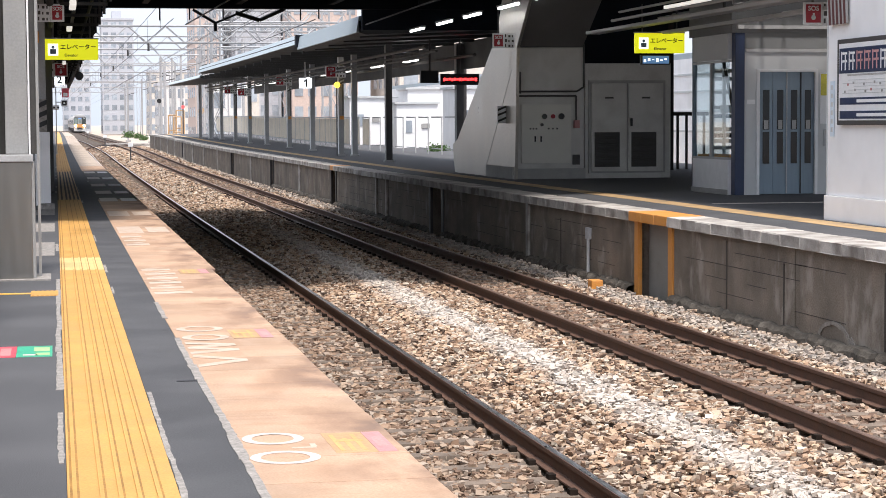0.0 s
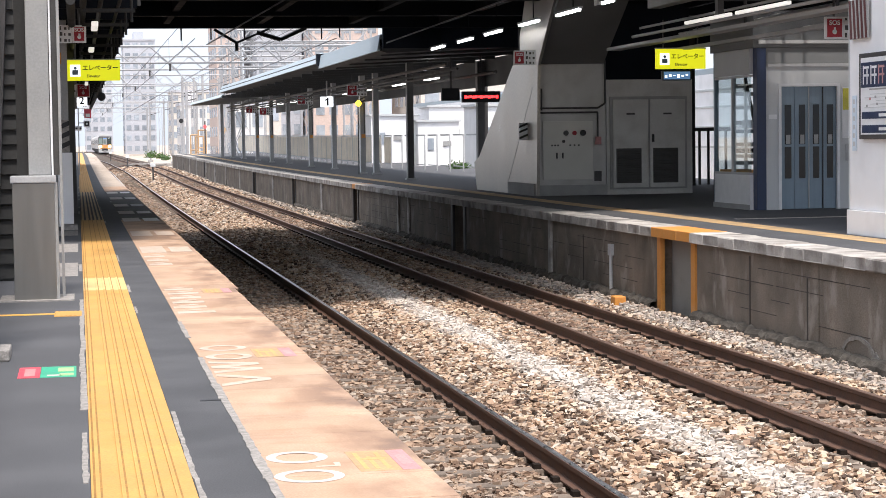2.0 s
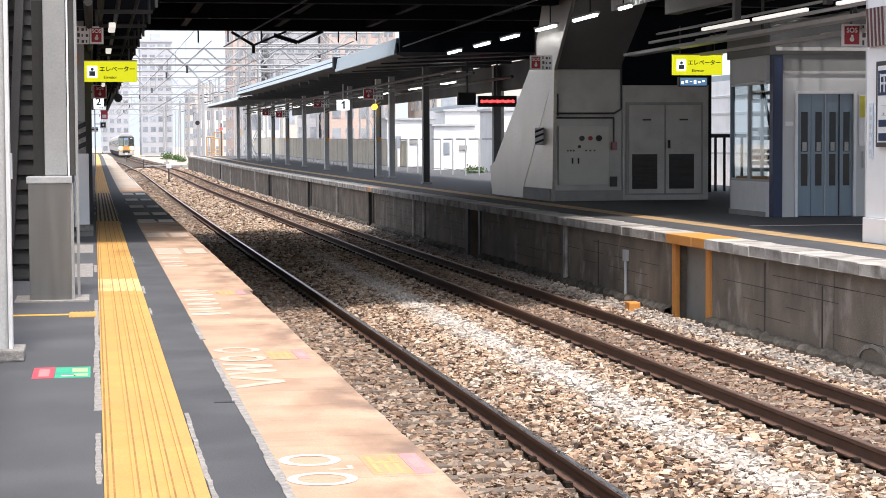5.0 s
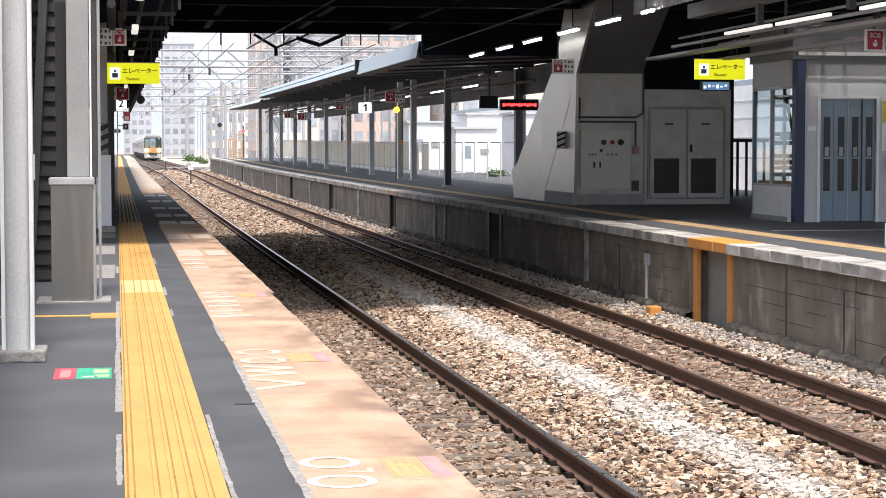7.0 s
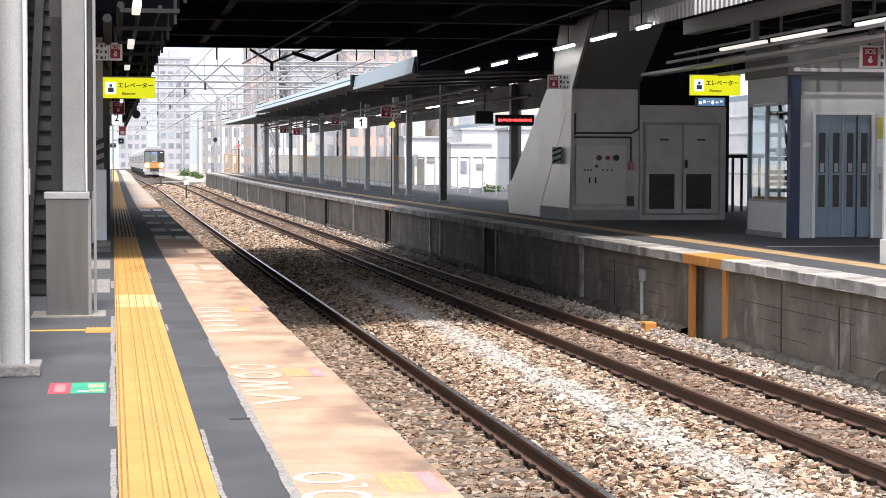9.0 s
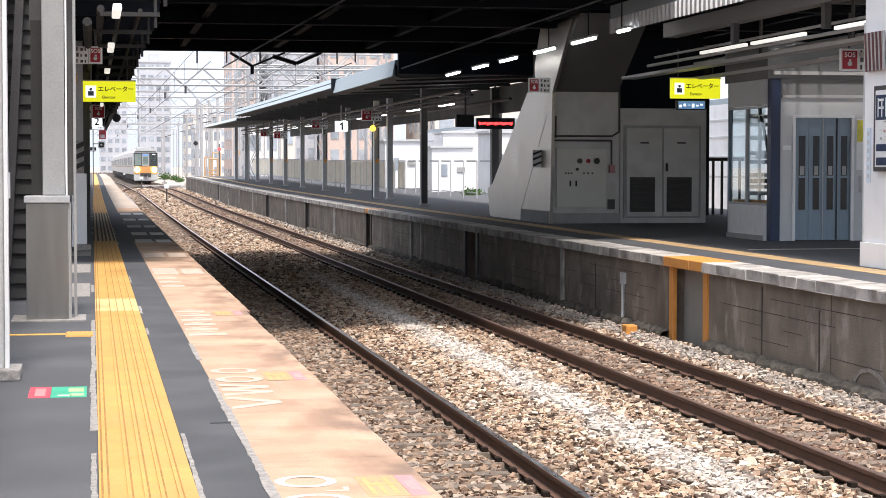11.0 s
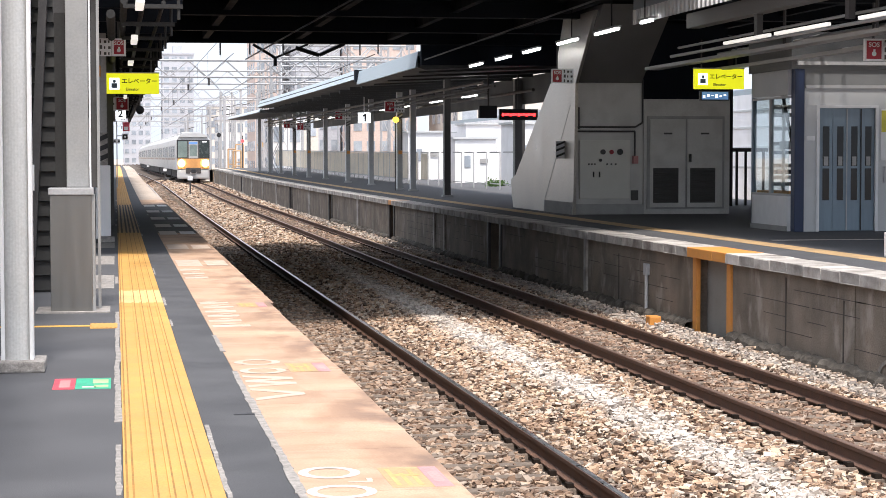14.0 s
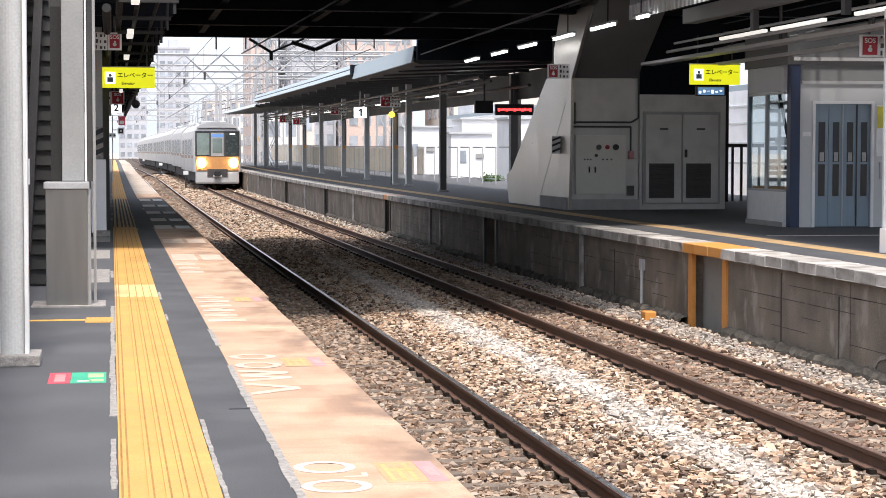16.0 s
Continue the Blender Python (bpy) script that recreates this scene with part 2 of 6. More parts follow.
M_NAVY = mat("navy paint", (0.015, 0.028, 0.075), 0.45, vary=0.1)
M_DOORBLUE = mat("blue grey door", (0.19, 0.25, 0.31), 0.4, vary=0.08, scale=2, stretch=(8, 8, 0.5), grain=90, bump=0.05)
M_ELEVWALL = mat("pale grey elevator wall", (0.54, 0.55, 0.56), 0.8, vary=0.05, scale=1.5)
M_HEADSHADE = mat("shaded grey head", (0.20, 0.205, 0.21), 0.7, vary=0.08, scale=1.5)
M_POSTER = mat("yellow poster print", (0.62, 0.56, 0.06), 0.5, vary=0.15, scale=9)
M_GLASS = glass("clear glass")
M_DARKGLASS = mat("dark glass", (0.010, 0.013, 0.016), 0.06, vary=0.1, bump=0, spec=0.25)
M_SIGNYELLOW = glow("lit yellow sign", (0.72, 0.70, 0.01), 0.42)
M_LAMP = glow("fluorescent tube", (1.0, 0.97, 0.92), 5.5)
M_LAMPFAR = glow("far fluorescent tube", (1.0, 0.97, 0.88), 2.0)
M_LAMPWARM = glow("warm fluorescent tube", (1.0, 0.92, 0.8), 0.32)
M_LED = glow("red led text", (1.0, 0.02, 0.02), 3.5)
M_HEAD = glow("headlight", (1.0, 0.74, 0.38), 14.0)
M_AMBER = glow("amber lamp", (1.0, 0.55, 0.02), 3.0)
M_REDLAMP = glow("red lamp", (0.9, 0.05, 0.05), 1.0)
M_ROOFLIGHT = mat("pale blue grey roof sheet", (0.38, 0.44, 0.48), 0.5, vary=0.06, scale=1.0)
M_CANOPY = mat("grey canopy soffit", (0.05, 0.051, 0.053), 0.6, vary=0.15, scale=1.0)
M_FENCE = mat("beige fence", (0.74, 0.66, 0.54), 0.6, vary=0.1, scale=2, per=0.05)
# Facades and windows are paled in their own colour to stand in for haze.
M_BUILD = [mat("hazed facade " + w, c, 0.8, vary=0.06, scale=0.3, grain=4, bump=0) for w, c in (("cream", (0.53, 0.49, 0.45)), ("grey", (0.42, 0.43, 0.47)), ("white", (0.58, 0.57, 0.57)), ("brick", (0.52, 0.42, 0.38)))]
M_WINDOW = mat("hazed window", (0.27, 0.30, 0.34), 0.25, vary=0.2, scale=0.7, bump=0, per=0.25)
M_MAST = mat("galvanised steel", (0.36, 0.36, 0.37), 0.55, metal=0.1, vary=0.1)
M_WIRE = mat("weathered wire", (0.16, 0.16, 0.17), 0.6, vary=0.1)
M_GROUND = mat("dusty ground", (0.42, 0.35, 0.29), 0.95, vary=0.25, scale=0.4, grain=6, bump=0.4, depth=0.02)
M_LEAF = mat("foliage", (0.07, 0.13, 0.035), 0.7, vary=0.35, scale=3, per=0.2, island=True, bump=0)
M_TRAINBODY = mat("stainless train body", (0.44, 0.415, 0.40), 0.4, metal=0.25, vary=0.04, scale=0.7, bump=0)
M_TRAINWHITE = mat("white train roof", (0.42, 0.42, 0.425), 0.5, vary=0.05, scale=0.8, bump=0)
M_TRAINORANGE = mat("orange train front", (0.50, 0.245, 0.085), 0.45, vary=0.06, bump=0)
M_TRAINDARK = mat("dark underframe", (0.05, 0.045, 0.045), 0.8, vary=0.3, scale=2)
M_TRAINGLASS = mat("train window glass", (0.035, 0.045, 0.045), 0.25, vary=0.1, bump=0)
M_WINDSCREEN = mat("windscreen with reflection tint", (0.17, 0.21, 0.20), 0.12, vary=0.25, scale=1.2, bump=0)
M_YELLOW_GROOVE = mat("darker tactile groove lines", (0.31, 0.165, 0.045), 0.8, vary=0.25, scale=6)
M_WALLJOINT = mat("dark wall joint", (0.06, 0.05, 0.044), 0.9, vary=0.2)
M_COLFAR = mat("pale grey column", (0.50, 0.50, 0.495), 0.45, vary=0.08, scale=2)
M_WORN = mat("faint worn paint", (0.50, 0.40, 0.33), 0.75, vary=0.12, scale=9, stain=(0.43, 0.30, 0.21), stain_amt=0.8, stain_scale=7)
M_STRIPE = mat("brown stripe", (0.25, 0.16, 0.10), 0.5, vary=0.05, bump=0)
M_BLUESCREEN = glow("blue screen", (0.10, 0.20, 0.42), 0.3)
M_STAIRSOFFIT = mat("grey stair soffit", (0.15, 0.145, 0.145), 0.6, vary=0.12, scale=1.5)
M_LITSIGN = glow("lit white sign", (0.85, 0.88, 0.9), 0.7)
M_SKIN = mat("pale blue poster", (0.62, 0.70, 0.78), 0.5, vary=0.05)


# ---- building helpers ----
def box(bm, x0, x1, y0, y1, z0, z1, bevel=0.0):
    r = bmesh.ops.create_cube(bm, size=1, matrix=Matrix.Translation(((x0 + x1) / 2, (y0 + y1) / 2, (z0 + z1) / 2)) @ Matrix.Diagonal((abs(x1 - x0), abs(y1 - y0), abs(z1 - z0), 1)))
    if bevel:
        edges = {e for v in r["verts"] for e in v.link_edges}
        bmesh.ops.bevel(bm, geom=list(edges), offset=bevel, segments=2, affect="EDGES", profile=0.6)
    return bm


def B(x0, x1, y0, y1, z0, z1, bevel=0.0):
    return box(bmesh.new(), x0, x1, y0, y1, z0, z1, bevel)


def rod(bm, a, b, r, seg=8):
    a, b = Vector(a), Vector(b)
    d = b - a
    m = Matrix.Translation((a + b) / 2) @ d.to_track_quat("Z", "Y").to_matrix().to_4x4()
    bmesh.ops.create_cone(bm, cap_ends=True, segments=seg, radius1=r, radius2=r, depth=d.length, matrix=m)
    return bm


def prism(bm, outline, axis, lo, hi):
    """An outline of (u, v) pairs pushed along an axis: x takes (y, z), y takes (x, z), z takes (x, y)."""
    put = {"x": lambda u, v, w: (w, u, v), "y": lambda u, v, w: (u, w, v), "z": lambda u, v, w: (u, v, w)}[axis]
    a = [bm.verts.new(put(u, v, lo)) for u, v in outline]
    b = [bm.verts.new(put(u, v, hi)) for u, v in outline]
    bm.faces.new(a), bm.faces.new(b)
    for i in range(len(a)):
        j = (i + 1) % len(a)
        bm.faces.new((a[i], a[j], b[j], b[i]))
    bmesh.ops.recalc_face_normals(bm, faces=bm.faces)
    return bm


def sweep(bm, outline, ys, shift):
    """An outline of (x, z) pairs carried along y, moved sideways by shift(y)."""
    rings = [[bm.verts.new((x + shift(y), y, z)) for x, z in outline] for y in ys]
    n = len(outline)
    for r, s in zip(rings, rings[1:]):
        for i in range(n):
            j = (i + 1) % n
            bm.faces.new((r[i], r[j], s[j], s[i]))
    bm.faces.new(rings[0]), bm.faces.new(rings[-1][::-1])
    bmesh.ops.recalc_face_normals(bm, faces=bm.faces)
    return bm


def mesh_of(name, bm, material, smooth=False):
    me = bpy.data.meshes.new(name)
    bm.to_mesh(me)
    bm.free()
    me.materials.append(material)
    if smooth:
        me.shade_smooth()
    return me


def part(name, bm, material, parent=None, label="", smooth=False):
    ob = new(name, mesh_of(name, bm, material, smooth))
    if parent:
        ob.parent = parent
    return tagged(ob, label)


def thing(name, label, category, x=0, y=0, z=0, rz=0, group="", kind=""):
    ob = new(name)
    ob.matrix_basis = pose(x, y, z, 0, 0, rz)
    return tagged(ob, label, category, group, kind)


def piece(name, mesh, parent, m):
    ob = new(name, mesh)
    ob.parent = parent
    ob.matrix_basis = m
    return ob


def straight(y):
    return 0.0


def glide(y, pts):
    for (a, p), (b, q) in zip(pts, pts[1:]):
        if a <= y <= b:
            k = (y - a) / (b - a)
            k = k * k * (3 - 2 * k)
            return p + (q - p) * k
    return pts[-1][1] if y > 0 else 0.0


def bend(y):
    """How far the line swings aside along its way."""
    return glide(y, ((-60, 0), (55, 0), (119, -0.28), (192, -0.42), (265, -1.0), (330, -1.05), (470, -1.1), (700, -1.15)))


def bend_near(y):
    """The near track leans over towards the turnout beyond the platforms."""
    return glide(y, ((-60, 0), (60, 0), (125, 0.0), (192, -0.3), (265, -0.9), (330, -1.05), (470, -1.1), (700, -1.15)))


def rise(y):
    """The line climbs very slightly away from the station."""
    return 3.5e-5 * (min(max(y, 45.0), 150.0) - 45.0) ** 2


def climb(skip):
    """Lifts all that is already built onto the line's gentle gradient."""
    done = set()
    for ob in list(scene.objects):
        root = ob
        while root.parent:
            root = root.parent
        if root in skip or ob.type not in ("MESH", "EMPTY") or root.location.z > 3.3:
            continue
        at_home = root.location.length < 1e-6
        if ob is root and not at_home:
            ob.location.z += rise(ob.location.y)
        elif at_home and ob.type == "MESH":
            if ob.location.length > 1e-6:
                ob.location.z += rise(ob.location.y)
            elif ob.data.name not in done:
                done.add(ob.data.name)
                n = len(ob.data.vertices)
                co = np.empty(n * 3, np.float32)
                ob.data.vertices.foreach_get("co", co)
                co[2::3] += 3.5e-5 * (np.clip(co[1::3], 45, 150) - 45) ** 2
                ob.data.vertices.foreach_set("co", co)
                ob.data.update()


def text(name, words, size, m, material, parent=None, label=""):
    cu = bpy.data.curves.new(name, "FONT")
    cu.body, cu.size, cu.align_x, cu.align_y, cu.extrude = words, size, "CENTER", "CENTER", 0.001
    cu.offset = size * 0.02
    tmp = new(name, cu)
    bpy.context.view_layer.update()
    me = bpy.data.meshes.new_from_object(tmp.evaluated_get(bpy.context.evaluated_depsgraph_get()))
    bpy.data.objects.remove(tmp)
    me.materials.clear()
    me.materials.append(material)
    ob = new(name, me)
    if parent:
        ob.parent = parent
    ob.matrix_basis = m
    return tagged(ob, label)


RAIL = -1.12          # top of the rails below the platforms
EDGE_L, EDGE_R = 1.40, 8.20
TRACK_L, TRACK_R = 3.02, 6.70
GAUGE = 1.067
YS = [-25, -10, 0, 10, 20, 30, 40, 50, 60, 70, 80, 95, 110, 125, 140, 160, 180, 200, 220, 240, 260, 280, 300, 330, 360, 400, 460, 520, 600]

# ---- the large structure ----
def build_ground():
    bm = bmesh.new()
    vs = [bm.verts.new(p) for p in ((-900, -200, -1.75), (900, -200, -1.75), (900, 2500, -1.75), (-900, 2500, -1.75))]
    bm.faces.new(vs)
    tagged(part("ground", bm, M_GROUND), "dusty pale ground beyond the railway", "ground", kind="structure")
    bm = bmesh.new()
    sweep(bm, [(-1.2, -1.74), (-1.2, -1.36), (1.6, -1.33), (3.55, -1.32), (4.3, -1.30), (4.9, -1.26), (5.5, -1.29), (6.2, -1.32), (7.4, -1.32), (8.0, -1.28), (8.6, -1.22), (8.6, -1.74)], YS, bend)
    tagged(part("ballast_bed", bm, M_BALLAST), "brown and grey ballast bed under two tracks", "ballast", kind="structure")


def build_track(name, x, head, label, bend):
    t = thing(name, label, "railway track", kind="structure")
    prof = [(-0.064, 0), (0.064, 0), (0.064, 0.012), (0.012, 0.03), (0.01, 0.105), (0.0325, 0.118), (0.0325, 0.15), (-0.0325, 0.15), (-0.0325, 0.118), (-0.01, 0.105), (-0.012, 0.03), (-0.064, 0.012)]
    for s in (-1, 1):
        c = x + s * (GAUGE / 2 + 0.0325)
        r = part("rail", sweep(bmesh.new(), [(c + u, RAIL - 0.153 + v) for u, v in prof], YS, bend), M_RAIL_SIDE, t, "rust brown steel rail")
        part("rail_head", sweep(bmesh.new(), [(c + u, RAIL + v) for u, v in ((-0.026, -0.003), (0.026, -0.003), (0.020, 0.002), (-0.020, 0.002))], YS, bend), head, r, "polished rail head")
    return t


def build_sleepers(track, x, bend):
    bm = bmesh.new()
    prism(bm, [(-0.12, -0.34), (0.12, -0.34), (0.09, -0.155), (-0.09, -0.155)], "x", -1.0, 1.0)
    me = mesh_of("sleeper", bm, M_SLEEPER)
    y = 8.0
    n = 0
    while n < 200:
        piece("sleeper", me, track, pose(x + bend(y) + random.uniform(-0.01, 0.01), y, RAIL, 0, 0, random.uniform(-0.4, 0.4)))
        y += 0.6
        n += 1
    clips, rest = bmesh.new(), bmesh.new()
    k = 8.0
    while k < 70:
        for s in (-1, 1):
            for u in (-0.10, 0.10):
                c = x + s * (GAUGE / 2 + 0.0325) + u
                box(clips, c + bend(k) - 0.028, c + bend(k) + 0.028, k - 0.045, k + 0.045, RAIL - 0.17, RAIL - 0.116)
        k += 0.6
    tagged(part("rail_fastening", clips, M_CLIP, track, "dark iron rail fastenings"), kind="stuff")
    while y < 300:
        box(rest, x + bend(y) - 1.0, x + bend(y) + 1.0, y - 0.11, y + 0.11, RAIL - 0.3, RAIL - 0.155)
        y += 0.6
    tagged(part("far_sleepers", rest, M_SLEEPER, track), kind="stuff")


def stone_material():
    m = mat("ballast stones", (0.40, 0.32, 0.26), 0.9, vary=0.3, scale=30, grain=90, bump=0.3)
    n, l = m.node_tree.nodes, m.node_tree.links
    p = n["Principled BSDF"]
    geo = n.new("ShaderNodeNewGeometry")
    r = n.new("ShaderNodeValToRGB")
    r.color_ramp.elements[0].color, r.color_ramp.elements[1].color = (0.05, 0.034, 0.026, 1), (0.56, 0.48, 0.39, 1)
    for pos, c in ((0.15, (0.13, 0.082, 0.057, 1)), (0.38, (0.34, 0.22, 0.145, 1)), (0.62, (0.50, 0.365, 0.255, 1)), (0.82, (0.40, 0.33, 0.27, 1))):
        r.color_ramp.elements.new(pos).color = c
    l.new(geo.outputs["Random Per Island"], r.inputs[0])
    sep = n.new("ShaderNodeSeparateXYZ")
    l.new(geo.outputs["Position"], sep.inputs[0])

    def band(centre, half):
        a = n.new("ShaderNodeMath"); a.operation = "SUBTRACT"; a.inputs[1].default_value = centre
        l.new(sep.outputs["X"], a.inputs[0])
        w = n.new("ShaderNodeTexNoise"); w.inputs["Scale"].default_value = 1.3; w.inputs["Detail"].default_value = 5
        l.new(geo.outputs["Position"], w.inputs["Vector"])
        ab = n.new("ShaderNodeMath"); ab.operation = "ABSOLUTE"; l.new(a.outputs[0], ab.inputs[0])
        ad = n.new("ShaderNodeMath"); ad.operation = "ADD"; l.new(ab.outputs[0], ad.inputs[0])
        sc = n.new("ShaderNodeMath"); sc.operation = "MULTIPLY_ADD"; sc.inputs[1].default_value = 1.6 * half; sc.inputs[2].default_value = -0.8 * half
        l.new(w.outputs["Fac"], sc.inputs[0]); l.new(sc.outputs[0], ad.inputs[1])
        mr = n.new("ShaderNodeMapRange"); mr.interpolation_type = "SMOOTHSTEP"
        mr.inputs["From Min"].default_value, mr.inputs["From Max"].default_value = half, half * 0.15
        l.new(ad.outputs[0], mr.inputs["Value"])
        return mr.outputs["Result"]

    def over(col, fac, rgb, amt):
        x = n.new("ShaderNodeMix"); x.data_type = "RGBA"
        mul = n.new("ShaderNodeMath"); mul.operation = "MULTIPLY"; mul.inputs[1].default_value = amt
        l.new(fac, mul.inputs[0]); l.new(mul.outputs[0], x.inputs["Factor"]); l.new(col, x.inputs["A"])
        x.inputs["B"].default_value = (*rgb, 1)
        return x.outputs["Result"]

    col = over(r.outputs[0], band(TRACK_L, 1.3), (0.15, 0.095, 0.065), 0.5)      # brake and rust dust in the four foot
    col = over(col, band(TRACK_R, 0.9), (0.16, 0.095, 0.066), 0.55)
    near = n.new("ShaderNodeMapRange")
    near.inputs["From Min"].default_value, near.inputs["From Max"].default_value = 52, 38
    l.new(sep.outputs["Y"], near.inputs["Value"])
    dust = n.new("ShaderNodeMath"); dust.operation = "MULTIPLY"
    l.new(band(5.0, 0.42), dust.inputs[0]); l.new(near.outputs["Result"], dust.inputs[1])
    col = over(col, dust.outputs[0], (0.60, 0.56, 0.52), 0.6)                   # pale powder between the tracks
    col = over(col, band(8.0, 0.28), (0.37, 0.35, 0.33), 0.55)
    l.new(col, p.inputs["Base Color"])
    return m


def build_stones():
    """Loose ballast: many small faceted stones, joined, thinning out with distance."""
    rng = np.random.default_rng(7)
    lump = bmesh.new()
    bmesh.ops.create_cube(lump, size=1.5)
    bmesh.ops.triangulate(lump, faces=lump.faces)
    lump.verts.ensure_lookup_table()
    base = np.array([v.co[:] for v in lump.verts])
    tri = np.array([[v.index for v in f.verts] for f in lump.faces])
    lump.free()
    xs, ys = [], []
    for y0, y1, d in ((10.6, 20, 600), (20, 30, 560), (30, 45, 320), (45, 65, 160), (65, 110, 60), (110, 180, 22)):
        n = int((y1 - y0) * 6.75 * d)
        xs.append(rng.uniform(1.45, 8.2, n)), ys.append(rng.uniform(y0, y1, n))
    x, y = np.concatenate(xs), np.concatenate(ys)
    keep = np.ones(len(x), bool)
    for c in (TRACK_L, TRACK_R):
        for s in (-1, 1):
            keep &= abs(x - (c + s * (GAUGE / 2 + 0.03))) > 0.125
        on = (abs(x - c) < 1.0) & (abs((y - 8.0 + 0.3) % 0.6 - 0.3) < 0.11)
        keep &= ~(on & (rng.random(len(x)) < 0.35))
    x, y = x[keep], y[keep]
    n = len(x)
    h = np.interp(x, [1.4, 2.0, 3.6, 4.3, 4.9, 5.5, 6.0, 7.4, 8.0, 8.2], [-1.32, -1.305, -1.305, -1.265, -1.23, -1.265, -1.305, -1.305, -1.24, -1.2])
    size = rng.uniform(0.017, 0.04, n) * np.interp(y, [12, 30, 60, 110, 180], [1.08, 1.2, 1.5, 2.2, 3.6])
    z = h + rng.uniform(-0.03, 0.032, n)
    x = x + np.array([bend(v) for v in y])
    sc = rng.uniform(0.6, 1.35, (n, 3)) * size[:, None] * np.array([1.15, 1.0, 0.62])
    a = rng.uniform(0, 2 * np.pi, n)
    tilt = rng.uniform(-0.6, 0.6, n)
    v = base[None] * sc[:, None, :] * rng.uniform(0.45, 1.2, (n, len(base), 3))
    ct, st = np.cos(tilt)[:, None], np.sin(tilt)[:, None]
    v = np.stack([v[..., 0], v[..., 1] * ct - v[..., 2] * st, v[..., 1] * st + v[..., 2] * ct], -1)
    ca, sa = np.cos(a)[:, None], np.sin(a)[:, None]
    v = np.stack([v[..., 0] * ca - v[..., 1] * sa, v[..., 0] * sa + v[..., 1] * ca, v[..., 2]], -1)
    v += np.stack([x, y, z], -1)[:, None, :]
    f = tri[None] + (np.arange(n) * len(base))[:, None, None]
    me = bpy.data.meshes.new("ballast_stones")
    me.vertices.add(n * len(base)), me.loops.add(n * len(tri) * 3), me.polygons.add(n * len(tri))
    me.vertices.foreach_set("co", v.ravel())
    me.loops.foreach_set("vertex_index", f.ravel())
    me.polygons.foreach_set("loop_start", np.arange(n * len(tri)) * 3)
    me.polygons.foreach_set("loop_total", np.full(n * len(tri), 3))
    me.update(), me.validate()
    me.shade_flat()
    me.materials.append(stone_material())
    tagged(new("ballast_stones", me), "loose beige, brown and grey ballast stones with pale dust", "ballast", kind="stuff")


